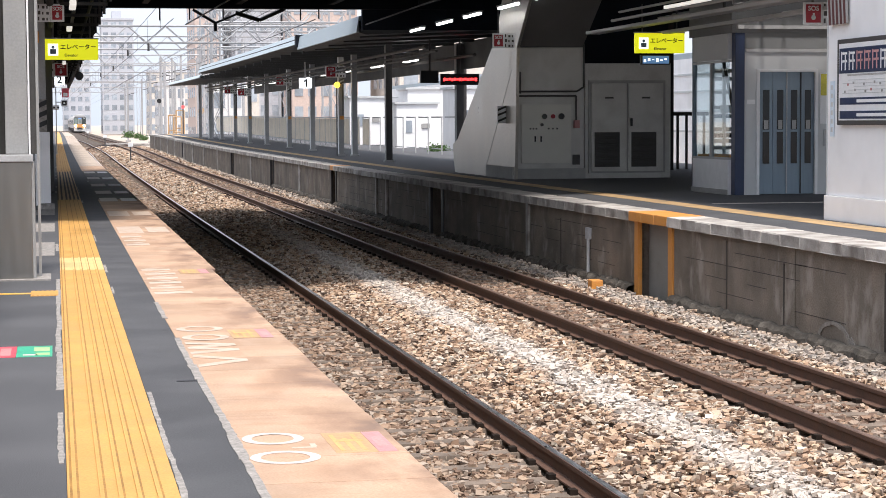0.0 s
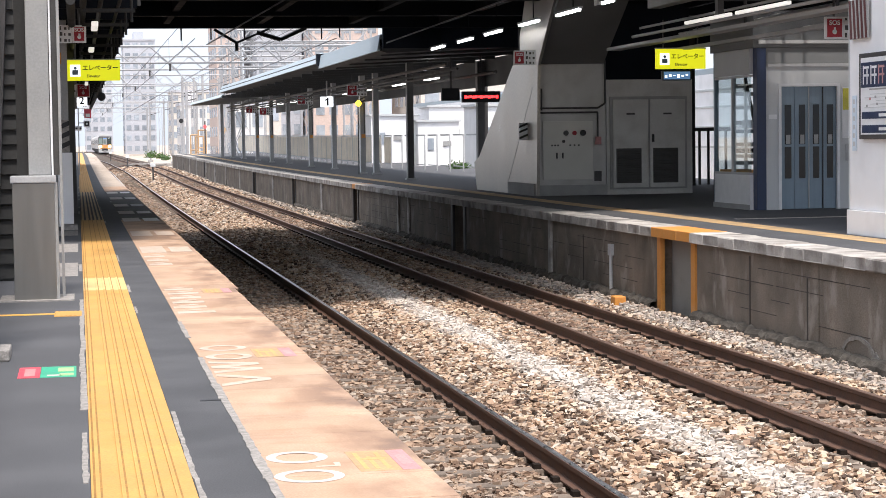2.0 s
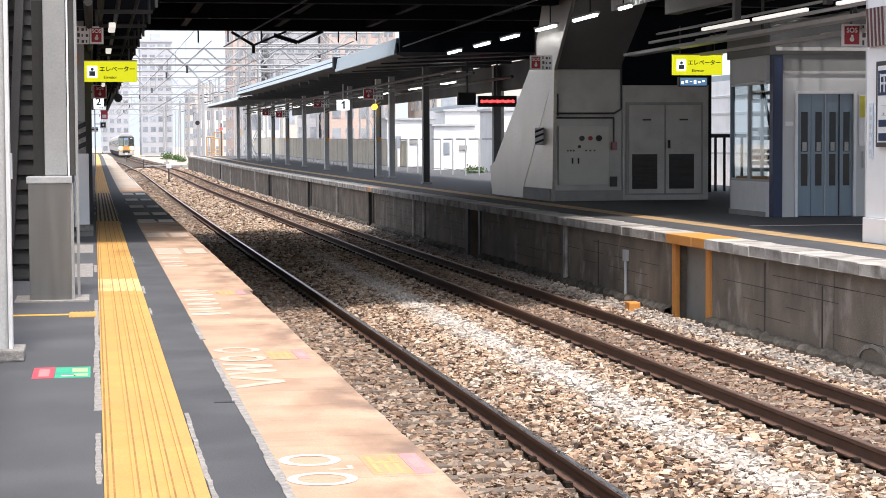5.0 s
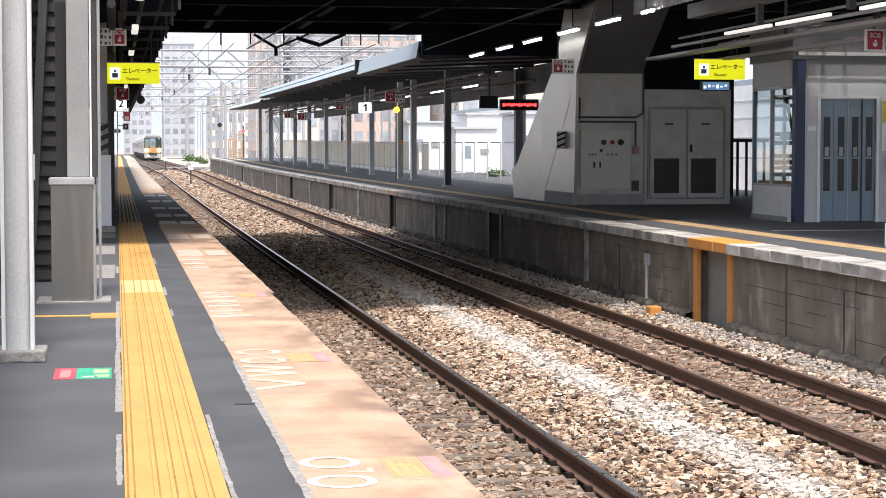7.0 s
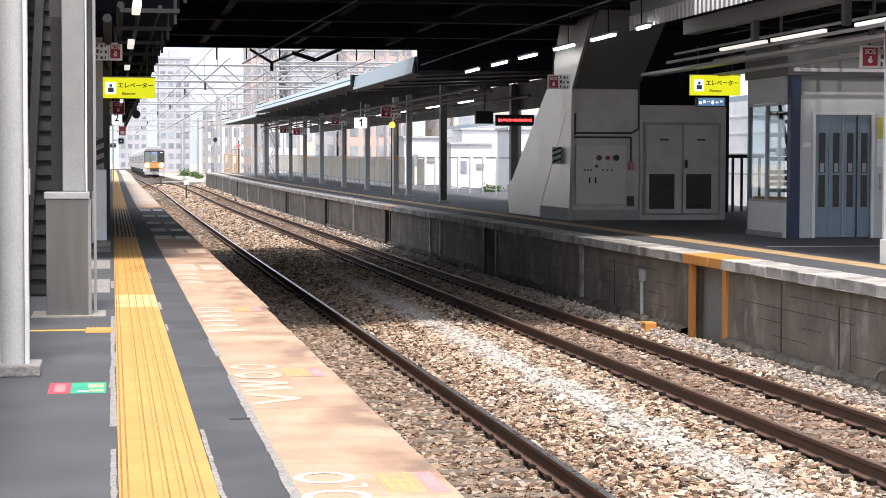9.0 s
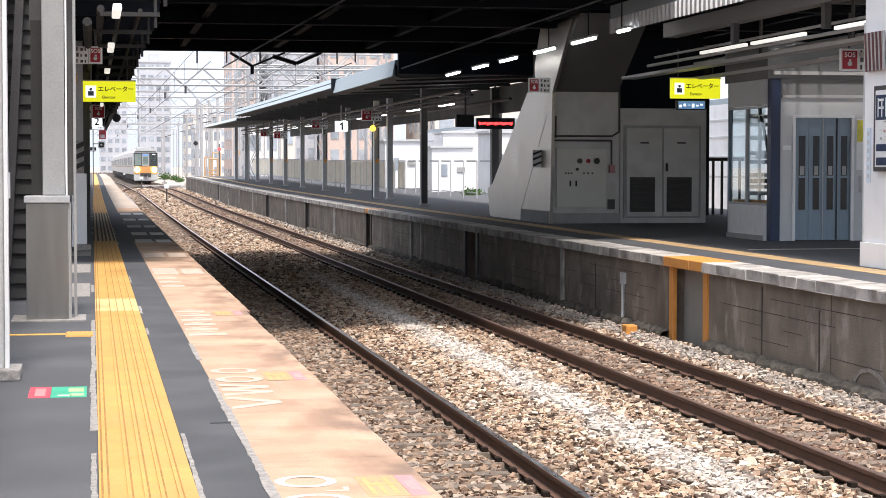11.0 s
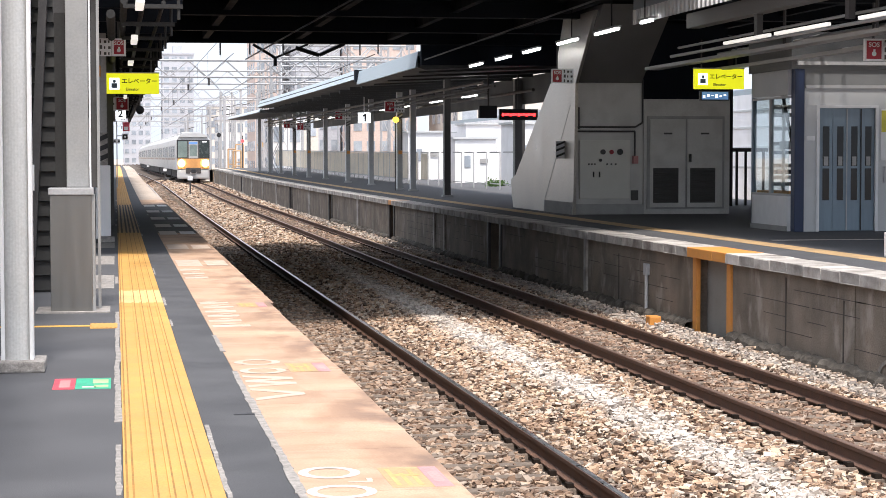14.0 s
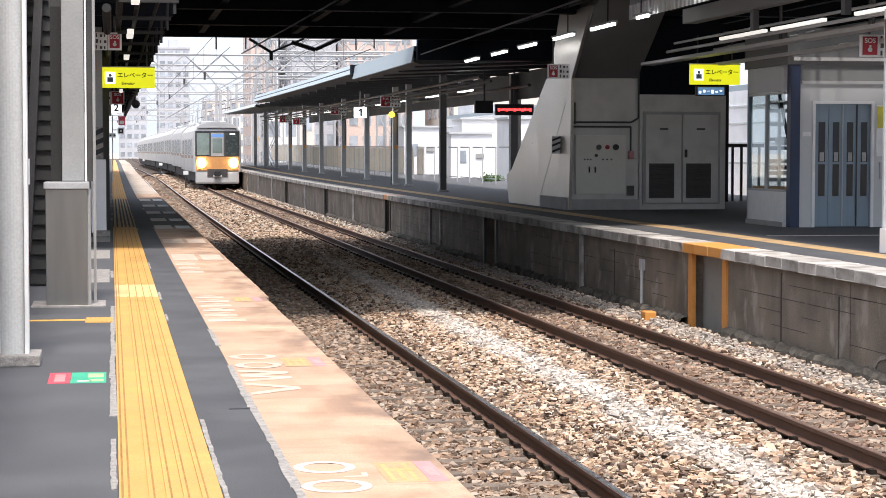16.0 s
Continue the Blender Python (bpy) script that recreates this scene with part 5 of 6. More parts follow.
def build_left_things():
    c = thing("platform_column", "round white column with flat flange on a concrete foot", "column", -0.61, 12.15, 0, group="near platform columns")
    part("shaft", rod(bmesh.new(), (0, 0, 0.06), (0, 0, 3.7), 0.085, 28), M_COLFAR, c, smooth=False)
    part("flange", B(0.075, 0.098, -0.07, 0.07, 0.06, 3.7), M_SIGNWHITE, c)
    part("flange", B(-0.098, -0.075, -0.07, 0.07, 0.06, 3.7), M_SIGNWHITE, c)
    part("foot", B(-0.165, 0.17, -0.18, 0.22, 0, 0.07, 0.012), M_MORTAR, c, "rough concrete foot")
    s = thing("stainless_casing", "brushed stainless steel casing round a column base", "column casing", -0.38, 16.75, 0)
    part("casing", B(-0.175, 0.175, -0.15, 0.15, 0.0, 1.0, 0.006), M_STAINLESS, s)
    part("cap", B(-0.19, 0.19, -0.165, 0.165, 1.0, 1.06, 0.008), M_STEEL, s, "pale metal cap")
    part("trim", B(0.176, 0.20, -0.14, 0.14, 0.0, 1.0), M_COLUMN, s)
    part("foot", B(-0.3, 0.32, -0.25, 0.4, 0, 0.012), M_MORTAR, s, "worn concrete patch")
    k = thing("platform_column", "pale steel column between dark boards", "column", -0.325, 16.9, 1.062, group="near platform columns")
    part("shaft", B(-0.095, 0.095, -0.06, 0.06, 0, 2.6, 0.01), M_COLUMN, k)
    part("flange", B(0.1, 0.115, -0.07, 0.07, 0, 2.6), M_SIGNWHITE, k)
    part("dark_board", B(-0.19, -0.1, 0.0, 0.06, 0, 1.5), M_SIDING, k)
    part("dark_board", B(0.116, 0.165, 0.0, 0.06, 0, 1.5), M_LOUVRE, k)
    part("upper_board", B(-0.2, 0.17, 0.061, 0.1, 1.42, 2.6), M_COLDARK, k)
    part("edge_rib", B(0.166, 0.19, -0.04, 0.08, -1.05, 2.6), M_COLUMN, k)
    w = thing("siding_wall", "grey horizontally slatted wall of the platform stair", "wall", kind="structure")
    bm = B(-6.0, -0.36, 19.2, 19.4, 0, 3.7)
    part("backing", bm, M_LOUVRE, w)
    bs = bmesh.new()
    prism(bs, [(19.14, 0.006), (19.2, 0.006), (19.2, 0.138), (19.175, 0.138)], "x", -5.6, 0.0)
    slat = mesh_of("slat", bs, M_SIDING)
    for i in range(24):
        piece("slat", slat, w, pose(-0.36, 0, i * 0.145 + 0.02))
    st = part("stringer", prism(bmesh.new(), [(-0.86, 0.35), (-0.78, 0.35), (-0.60, 3.6), (-0.68, 3.6)], "y", 18.98, 19.12), M_COLDARK, w, "dark inclined stringer")
    part("pipe", rod(bmesh.new(), (-0.82, 19.0, 1.0), (-0.82, 19.0, 1.25), 0.05), M_SIGNWHITE, w, "white fitting")
    # white post with a tiger board further on
    p = thing("white_post", "white boxed post with a striped hazard board", "post", -0.21, 31.7, 0)
    part("box", B(-0.12, 0.12, -0.1, 0.1, 0.0, 1.19, 0.01), M_WHITEWALL, p)
    part("column", B(-0.11, 0.07, -0.05, 0.1, 1.19, 3.6), M_COLUMN, p)
    b = part("hazard_board", B(-0.12, 0.08, -0.09, -0.06, 1.2, 1.72), M_MORTAR, p, "weathered black and tan striped board")
    for z in (1.22, 1.38, 1.54):
        part("stripe", prism(bmesh.new(), [(-0.12, z), (0.08, z + 0.09), (0.08, z + 0.17), (-0.12, z + 0.08)], "y", -0.094, -0.0905), M_BLACK, b)
    part("orange_tag", B(-0.1, -0.02, -0.09, -0.06, 2.62, 2.8), M_ORANGE, p)
    d = thing("service_pipes", "dark steel columns and pipes along the platform", "column", -0.1, 38, 0)
    for u, yy, r in ((0.0, 0, 0.09), (-0.12, 8, 0.12), (-0.12, 20, 0.14), (-0.1, 34, 0.16)):
        part("shaft", B(-0.12 + u, 0.06 + u * 0.5, yy, yy + 0.2, 0, 3.55), M_COLDARK, d)
    bk = thing("side_block", "low concrete block on the platform", "block", -0.13, 30.2, 0)
    part("block", B(-0.16, 0.1, 0, 0.5, 0, 0.08, 0.01), M_MORTAR, bk)


def build_signs():
    lift_sign(-0.18, 37.0, 2.52, "lit yellow elevator sign hung over the near platform")
    lift_sign(11.06, 36.0, 2.63, "lit yellow elevator sign hung over the opposite platform")
    t = thing("blue_screen", "small blue screen hung below the elevator sign", "screen", 11.55, 36.4, 2.42)
    part("case", B(-0.25, 0.35, -0.05, 0.05, 0, 0.19, 0.01), M_BLACK, t)
    sc = part("screen", B(-0.22, 0.32, -0.056, -0.051, 0.02, 0.17), M_BLUESCREEN, t)
    for k in range(6):
        part("print_bar", B(-0.2 + k * 0.085, -0.15 + k * 0.085, -0.06, -0.0565, 0.05 + 0.02 * (k % 3), 0.10 + 0.02 * (k % 2)), M_LITSIGN, sc)
    sos_sign(0.06, 30.0, 2.87, 0.21, 0.27, side=-1)
    sos_sign(0.22, 45.0, 2.86, 0.34, 0.36, side=-1)
    sos_sign(0.2, 60.0, 2.75, 0.4, 0.42, side=-1)
    sos_sign(9.73, 42.0, 2.96, 0.26, 0.32)
    sos_sign(11.45, 28.0, 2.78, 0.3, 0.34)
    for x, y, z in ((10.21, 72.0, 2.98), (10.58, 92.0, 3.02), (10.34, 109, 2.70), (10.27, 117, 2.90)):
        sos_sign(x, y, z, 0.4, 0.42, hang=0.95 if y > 100 else 0.7)
    for x, y, word in ((0.2, 80, "2"), (9.95, 77.5, "1")):
        p = thing("platform_number_sign", "white hanging platform number sign", "sign", x, y, 2.8 if x < 1 else 2.62, group="platform number signs")
        part("panel", B(-0.26 if x > 1 else -0.2, 0.26 if x > 1 else 0.22, -0.04, 0.04, 0.04, 0.46, 0.01), M_LITSIGN, p, "lit white panel")
        if word == "1":
            part("number", prism(bmesh.new(), [(0.0, 0.1), (0.065, 0.1), (0.065, 0.41), (0.015, 0.41), (-0.075, 0.335), (-0.075, 0.275), (0.0, 0.325)], "y", -0.046, -0.0405), M_BLACK, p)
        else:
            text("number", word, 0.42, pose(0, -0.045, 0.25, 90), M_BLACK, p)
        part("drop_rod", rod(bmesh.new(), (0, 0, 0.5), (0, 0, 1.1), 0.03), M_STEEL, p)
    p = thing("departure_display", "black departure display with red glowing letters", "display", 11.62, 58, 2.44)
    part("case", B(0, 1.2, -0.08, 0.08, 0, 0.34, 0.01), M_BLACK, p)
    for i in range(13):
        u = 0.07 + i * 0.082
        part("led_mark", B(u, u + 0.07, -0.086, -0.081, 0.12 + 0.012 * (i % 3), 0.215 - 0.015 * (i % 2)), M_LED, p, "red glowing mark")
    part("drop_rod", rod(bmesh.new(), (0.6, 0, 0.34), (0.6, 0, 1.55), 0.03), M_COLDARK, p)
    p = thing("dark_display", "black unlit display box", "display", 10.98, 58, 2.5)
    part("case", B(0, 0.56, -0.1, 0.1, 0, 0.38, 0.01), M_BLACK, p)
    part("drop_rod", rod(bmesh.new(), (0.3, 0, 0.38), (0.3, 0, 1.5), 0.03), M_COLDARK, p)
    p = thing("amber_lamp", "round amber warning lamp on a column", "lamp", 10.62, 73.3, 2.72)
    part("lens", rod(bmesh.new(), (0, -0.1, 0), (0, 0, 0), 0.11, 14), M_AMBER, p)
    part("stem", rod(bmesh.new(), (0, 0.05, -2.72), (0, 0.05, 0.2), 0.025), M_COLDARK, p)
    s = thing("signal", "departure signals with red and dark faces below the platform sign", "signal", 0.22, 82, 2.3)
    s.scale = (0.72, 0.72, 0.72)
    rb = part("red_box", B(0.1, 0.5, -0.05, 0.05, 0.1, 0.62, 0.02), M_STICKRED, s, "red signal face")
    part("white_face", B(0.18, 0.42, -0.06, -0.051, 0.16, 0.36), M_SIGNWHITE, rb)
    db = part("dark_box", B(0.05, 0.42, -0.05, 0.05, -0.42, -0.04, 0.02), M_SIGNWHITE, s, "white bordered dark signal face")
    part("dark_face", B(0.1, 0.37, -0.06, -0.051, -0.37, -0.09), M_BLACK, db)
    part("white_spot", rod(bmesh.new(), (0.235, -0.07, -0.23), (0.235, -0.061, -0.23), 0.06, 10), M_SIGNWHITE, db)
    wb = part("white_box", B(-0.42, -0.06, -0.05, 0.05, -0.62, -0.36, 0.02), M_SIGNWHITE, s, "small white signal box")
    for u in (-0.36, -0.12):
        part("dark_spot", rod(bmesh.new(), (u, -0.06, -0.49), (u, -0.051, -0.49), 0.06, 8), M_BLACK, wb)
    part("stem", rod(bmesh.new(), (-0.24, 0, -3.2), (-0.24, 0, 0.7), 0.03), M_MAST, s)
    part("arm", B(-0.24, 0.1, -0.02, 0.02, -0.2, -0.15), M_MAST, s)
    w = thing("loudspeaker", "round black loudspeaker under the canopy edge", "loudspeaker", 0.72, 58.0, 2.72)
    part("horn", rod(bmesh.new(), (0, -0.14, 0), (0, 0.1, 0), 0.125, 18), M_BLACK, w)
    part("bracket", rod(bmesh.new(), (0, 0, 0.1), (0, 0, 0.42), 0.02), M_COLDARK, w)


def build_wall_bits():
    p = thing("wall_pipe", "grey conduit with a small box on the platform wall", "conduit", 8.27, 29.4, -1.3)
    part("pipe", rod(bmesh.new(), (0, 0, 0), (0, 0, 0.75), 0.03), M_STEEL, p)
    part("junction_box", B(-0.03, 0.03, -0.09, 0.09, 0.75, 0.93, 0.008), M_STEEL, p)
    b = thing("orange_block", "small orange painted concrete block beside the track", "block", 8.02, 28.12, -1.27)
    part("block", B(-0.09, 0.09, -0.12, 0.12, 0, 0.18, 0.02), M_ORANGE, b)
    r = thing("painted_arc", "pale arc painted on the platform wall", "wall marking", 8.295, 19.6, -1.12)
    bm, n = bmesh.new(), 26
    outer, inner = [], []
    for i in range(n + 1):
        a = math.pi * (-0.18 + 1.22 * i / n)
        k = 1 + random.uniform(-0.02, 0.02)
        outer.append((0.46 * k * math.cos(a), 0.24 * k * math.sin(a)))
        inner.append((0.40 * math.cos(a), 0.195 * (1 + random.uniform(-0.04, 0.04)) * math.sin(a)))
    prism(bm, outer + inner[::-1], "x", -0.012, 0.004)
    part("arc", bm, M_LIME, r)
    part("arc_tail", prism(bmesh.new(), [(-0.44, 0.06), (-0.62, -0.06), (-0.85, -0.10), (-0.86, -0.05), (-0.64, 0.0), (-0.46, 0.12)], "x", -0.010, 0.004), M_LIME, r)


def build_fence_and_back():
    f = thing("fence", "beige panel fence along the back of the opposite platform", "fence", 0, 0, 0)
    bs = bmesh.new()
    box(bs, -0.02, 0.02, 0, 0.33, 0.22, 1.42)
    pm = mesh_of("slat", bs, M_FENCE)
    bp = bmesh.new()
    box(bp, -0.022, 0.022, -0.022, 0.022, 0, 1.5)
    qm = mesh_of("post", bp, M_STEEL)
    for i in range(52):
        y = 60 + i * 2
        x = 15.2 - min(1, max(0, (y - 70) / 20)) * 1.4 + bend(y)
        piece("post", qm, f, pose(x, y, 0))
        if y > 84:
            for k in range(5):
                piece("slat", pm, f, pose(x, y + 0.07 + k * 0.385, 0))
        part("fence_rail", B(x - 0.03, x + 0.03, y, y + 2, 1.44, 1.5), M_STEEL, f)
        part("fence_rail", B(x - 0.02, x + 0.02, y, y + 2, 0.2, 0.24), M_STEEL, f)
    g = thing("railing", "dark metal railing behind the elevator", "railing", 16.3, 50, 0)
    for i in range(5):
        part("bar", B(i * 0.25, i * 0.25 + 0.06, -0.03, 0.03, 0, 1.5), M_LOUVRE, g)
    part("top_rail", B(-0.05, 1.15, -0.05, 0.05, 1.45, 1.55), M_LOUVRE, g)
    # long white building behind the platform
    b = thing("white_building", "long white building with pale siding behind the platform", "building", 0, 0, -1.7)
    part("wall", B(22, 34, 30, 128, 0, 5.2), M_WHITEWALL, b)
    part("roof", B(22.0, 34, 30, 128, 5.2, 5.4), M_ROOFLIGHT, b)
    for z in (2.6, 3.3, 4.0, 4.6):
        part("siding_line", B(21.97, 22, 30, 128, z, z + 0.07), M_ELEVWALL, b)
    for i in range(4):
        part("window", B(21.95, 22, 98 + i * 7, 101.5 + i * 7, 2.8, 4.2), M_WINDOW, b)
    for x, y, h in ((17.0, 92, 3.6), (18.2, 84, 4.2), (16.4, 103, 4.0), (19, 100, 4.4), (18, 116, 3.6)):
        k = thing("shed", "pale small building behind the fence", "shed", x, y, -1.5, group="sheds behind the fence")
        part("wall", B(-1.0, 1.0, -1.4, 1.4, 0, h), M_WHITEWALL, k)
        part("window", B(-0.55, -0.25, -1.43, -1.4, h * 0.62, h * 0.78), M_WINDOW, k)
        part("vent", B(0.2, 0.6, -1.46, -1.4, h * 0.68, h * 0.74), M_PLINTH, k)
        part("roof", B(-1.1, 1.1, -1.5, 1.5, h, h + 0.1), M_ELEVWALL, k)


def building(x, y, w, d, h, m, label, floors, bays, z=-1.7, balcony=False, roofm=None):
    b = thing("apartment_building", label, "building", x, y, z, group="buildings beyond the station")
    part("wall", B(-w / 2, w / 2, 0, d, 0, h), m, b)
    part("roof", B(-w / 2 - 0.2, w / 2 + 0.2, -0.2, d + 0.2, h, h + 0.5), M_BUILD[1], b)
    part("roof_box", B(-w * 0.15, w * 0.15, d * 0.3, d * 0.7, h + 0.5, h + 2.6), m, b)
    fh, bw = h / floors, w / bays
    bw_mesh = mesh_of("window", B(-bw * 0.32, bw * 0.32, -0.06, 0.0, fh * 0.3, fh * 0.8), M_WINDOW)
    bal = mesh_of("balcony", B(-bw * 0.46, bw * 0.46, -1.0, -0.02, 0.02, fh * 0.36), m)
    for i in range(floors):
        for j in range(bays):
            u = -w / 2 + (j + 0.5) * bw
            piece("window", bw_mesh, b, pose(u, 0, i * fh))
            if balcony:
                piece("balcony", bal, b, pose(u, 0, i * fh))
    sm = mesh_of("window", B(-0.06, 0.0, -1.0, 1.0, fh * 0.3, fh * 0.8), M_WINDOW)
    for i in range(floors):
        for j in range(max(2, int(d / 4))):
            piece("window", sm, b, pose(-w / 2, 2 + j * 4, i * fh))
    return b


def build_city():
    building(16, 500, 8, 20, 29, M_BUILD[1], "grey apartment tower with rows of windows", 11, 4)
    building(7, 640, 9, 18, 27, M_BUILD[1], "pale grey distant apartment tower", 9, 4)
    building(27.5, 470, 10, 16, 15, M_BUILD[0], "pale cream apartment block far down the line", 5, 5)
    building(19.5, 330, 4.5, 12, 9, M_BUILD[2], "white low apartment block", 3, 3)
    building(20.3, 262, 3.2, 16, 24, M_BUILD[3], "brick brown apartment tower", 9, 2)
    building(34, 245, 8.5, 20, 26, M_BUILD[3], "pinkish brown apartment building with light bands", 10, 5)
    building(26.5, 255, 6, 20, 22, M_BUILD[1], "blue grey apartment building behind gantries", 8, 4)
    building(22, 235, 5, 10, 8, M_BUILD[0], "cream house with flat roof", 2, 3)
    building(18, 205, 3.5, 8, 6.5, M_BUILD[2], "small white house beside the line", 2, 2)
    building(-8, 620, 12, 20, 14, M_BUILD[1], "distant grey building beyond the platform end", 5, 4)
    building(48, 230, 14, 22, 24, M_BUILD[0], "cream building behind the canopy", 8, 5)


def mast(x, y, h, r=0.13):
    t = thing("catenary_mast", "grey steel catenary mast beside the track", "mast", x, y, -1.6, group="catenary masts")
    part("shaft", rod(bmesh.new(), (0, 0, 0), (0, 0, h), r, 10), M_MAST, t)
    part("foot", B(-0.35, 0.35, -0.35, 0.35, 0, 0.3), M_PLINTH, t)
    part("insulator", rod(bmesh.new(), (0, 0, h - 1.6), (0.9, 0, h - 1.4), 0.05), M_COLDARK, t)
    return t


def gantry(y, x0, x1, z, d=1.0):
    g = thing("catenary_gantry", "pale lattice gantry carrying the overhead wires", "gantry", 0, y, 0, group="catenary gantries")
    for x in (x0, x1):
        bm = bmesh.new()
        for u, v in ((-0.3, -0.3), (0.3, -0.3), (0.3, 0.3), (-0.3, 0.3)):
            rod(bm, (x + u, v, -1.6), (x + u, v, z + d), 0.05, 5)
        n = 8
        for i in range(n):
            a, b = -1.6 + (z + d + 1.6) * i / n, -1.6 + (z + d + 1.6) * (i + 1) / n
            s = 0.3 if i % 2 else -0.3
            rod(bm, (x + s, -0.3, a), (x - s, -0.3, b), 0.03, 5)
        part("lattice_leg", bm, M_MAST, g)
    bm = bmesh.new()
    for v in (-0.25, 0.25):
        rod(bm, (x0, v, z), (x1, v, z), 0.06, 5), rod(bm, (x0, v, z + d), (x1, v, z + d), 0.06, 5)
        n = int((x1 - x0) / 1.1)
        for i in range(n):
            a, b = x0 + (x1 - x0) * i / n, x0 + (x1 - x0) * (i + 1) / n
            rod(bm, (a, v, z if i % 2 else z + d), (b, v, z + d if i % 2 else z), 0.035, 5)
    part("lattice_beam", bm, M_MAST, g)
    for c in (TRACK_L, TRACK_R) if x0 < 0 else ():
        part("arm", rod(bmesh.new(), (c + bend(y) - 0.8, 0, z), (c + bend(y) + 0.3, 0, z - 1.3), 0.035, 6), M_MAST, g)
        part("insulator", rod(bmesh.new(), (c + bend(y) - 0.8, 0, z), (c + bend(y) - 0.8, 0, z - 0.5), 0.07, 8), M_COLDARK, g)


def build_catenary():
    for y, x0, x1, z in ((118, -2.5, 17, 6.0), (150, -2.5, 17.5, 6.6), (185, -2.8, 16, 6.4), (225, -3, 17, 6.8), (270, -4, 16, 6.6), (320, -4, 15, 6.8), (380, -5, 16, 7.0)):
        gantry(y, x0, x1, z)
    for y, x0, x1, z, dd in ((132, 10.8, 20, 6.2, 1.7), (140, 11.5, 21, 7.6, 1.5), (158, 12, 22, 9.0, 1.2)):
        gantry(y, x0, x1, z, dd)
    for x, y, h in ((12.2, 165, 9), (12.8, 200, 9.5), (11.6, 240, 9), (12.5, 285, 9), (14, 185, 11), (15.4, 210, 11), (12.0, 340, 9), (16.5, 172, 10), (9.9, 178, 8), (10.3, 192, 9), (11.0, 205, 9), (13.2, 222, 10), (14.6, 240, 10), (9.6, 262, 8), (17.5, 230, 12), (12.9, 178, 8.5), (-2.4, 240, 9), (-2.8, 300, 9)):
        mast(x, y, h)
    w = thing("overhead_wires", "thin dark overhead contact and messenger wires", "wires", 0, 0, 0)
    span = [y for y in YS if 50 <= y <= 460]
    for c, lean in ((TRACK_L, bend_near), (TRACK_R, bend)):
        for z, r in ((4.0, 0.012), (4.75, 0.012)):
            part("wire", sweep(bmesh.new(), [(c - r, z), (c, z - r), (c + r, z), (c, z + r)], span, lean), M_WIRE, w)
        for y in range(56, 200, 8):
            part("dropper", rod(bmesh.new(), (c + lean(y), y, 4.0), (c + lean(y), y, 4.75), 0.006, 4), M_WIRE, w)
    for x, z in ((9.5, 6.8), (10.5, 7.3), (-2.4, 7.0), (12.0, 7.6), (1.0, 7.4)):
        part("feeder_wire", rod(bmesh.new(), (x, 54, z), (x, 400, z), 0.02, 4), M_WIRE, w)
    # pulled-off wires under the overpass
    part("stay_wire", rod(bmesh.new(), (4.6, 33, 4.35), (3.6, 54, 4.05), 0.02, 5), M_WIRE, w)
    part("stay_wire", rod(bmesh.new(), (9.0, 33, 4.3), (8.4, 54, 3.98), 0.02, 5), M_WIRE, w)
    r = thing("roof_insulator", "dark catenary bracket hung at the bridge lip", "bracket", 4.3, 52.47, 4.0)
    bm = bmesh.new()
    rod(bm, (-0.6, 0, 0.38), (0.0, 0, 0.02), 0.04), rod(bm, (0, 0, 0.02), (0.9, 0, 0.4), 0.03), rod(bm, (0.55, 0, 0.3), (1.2, 0, 0.1), 0.06), rod(bm, (1.2, 0, 0.1), (1.9, 0, 0.42), 0.05), rod(bm, (0, 0, 0.02), (0, 0, -0.2), 0.05)
    part("bracket", bm, M_BLACK, r)


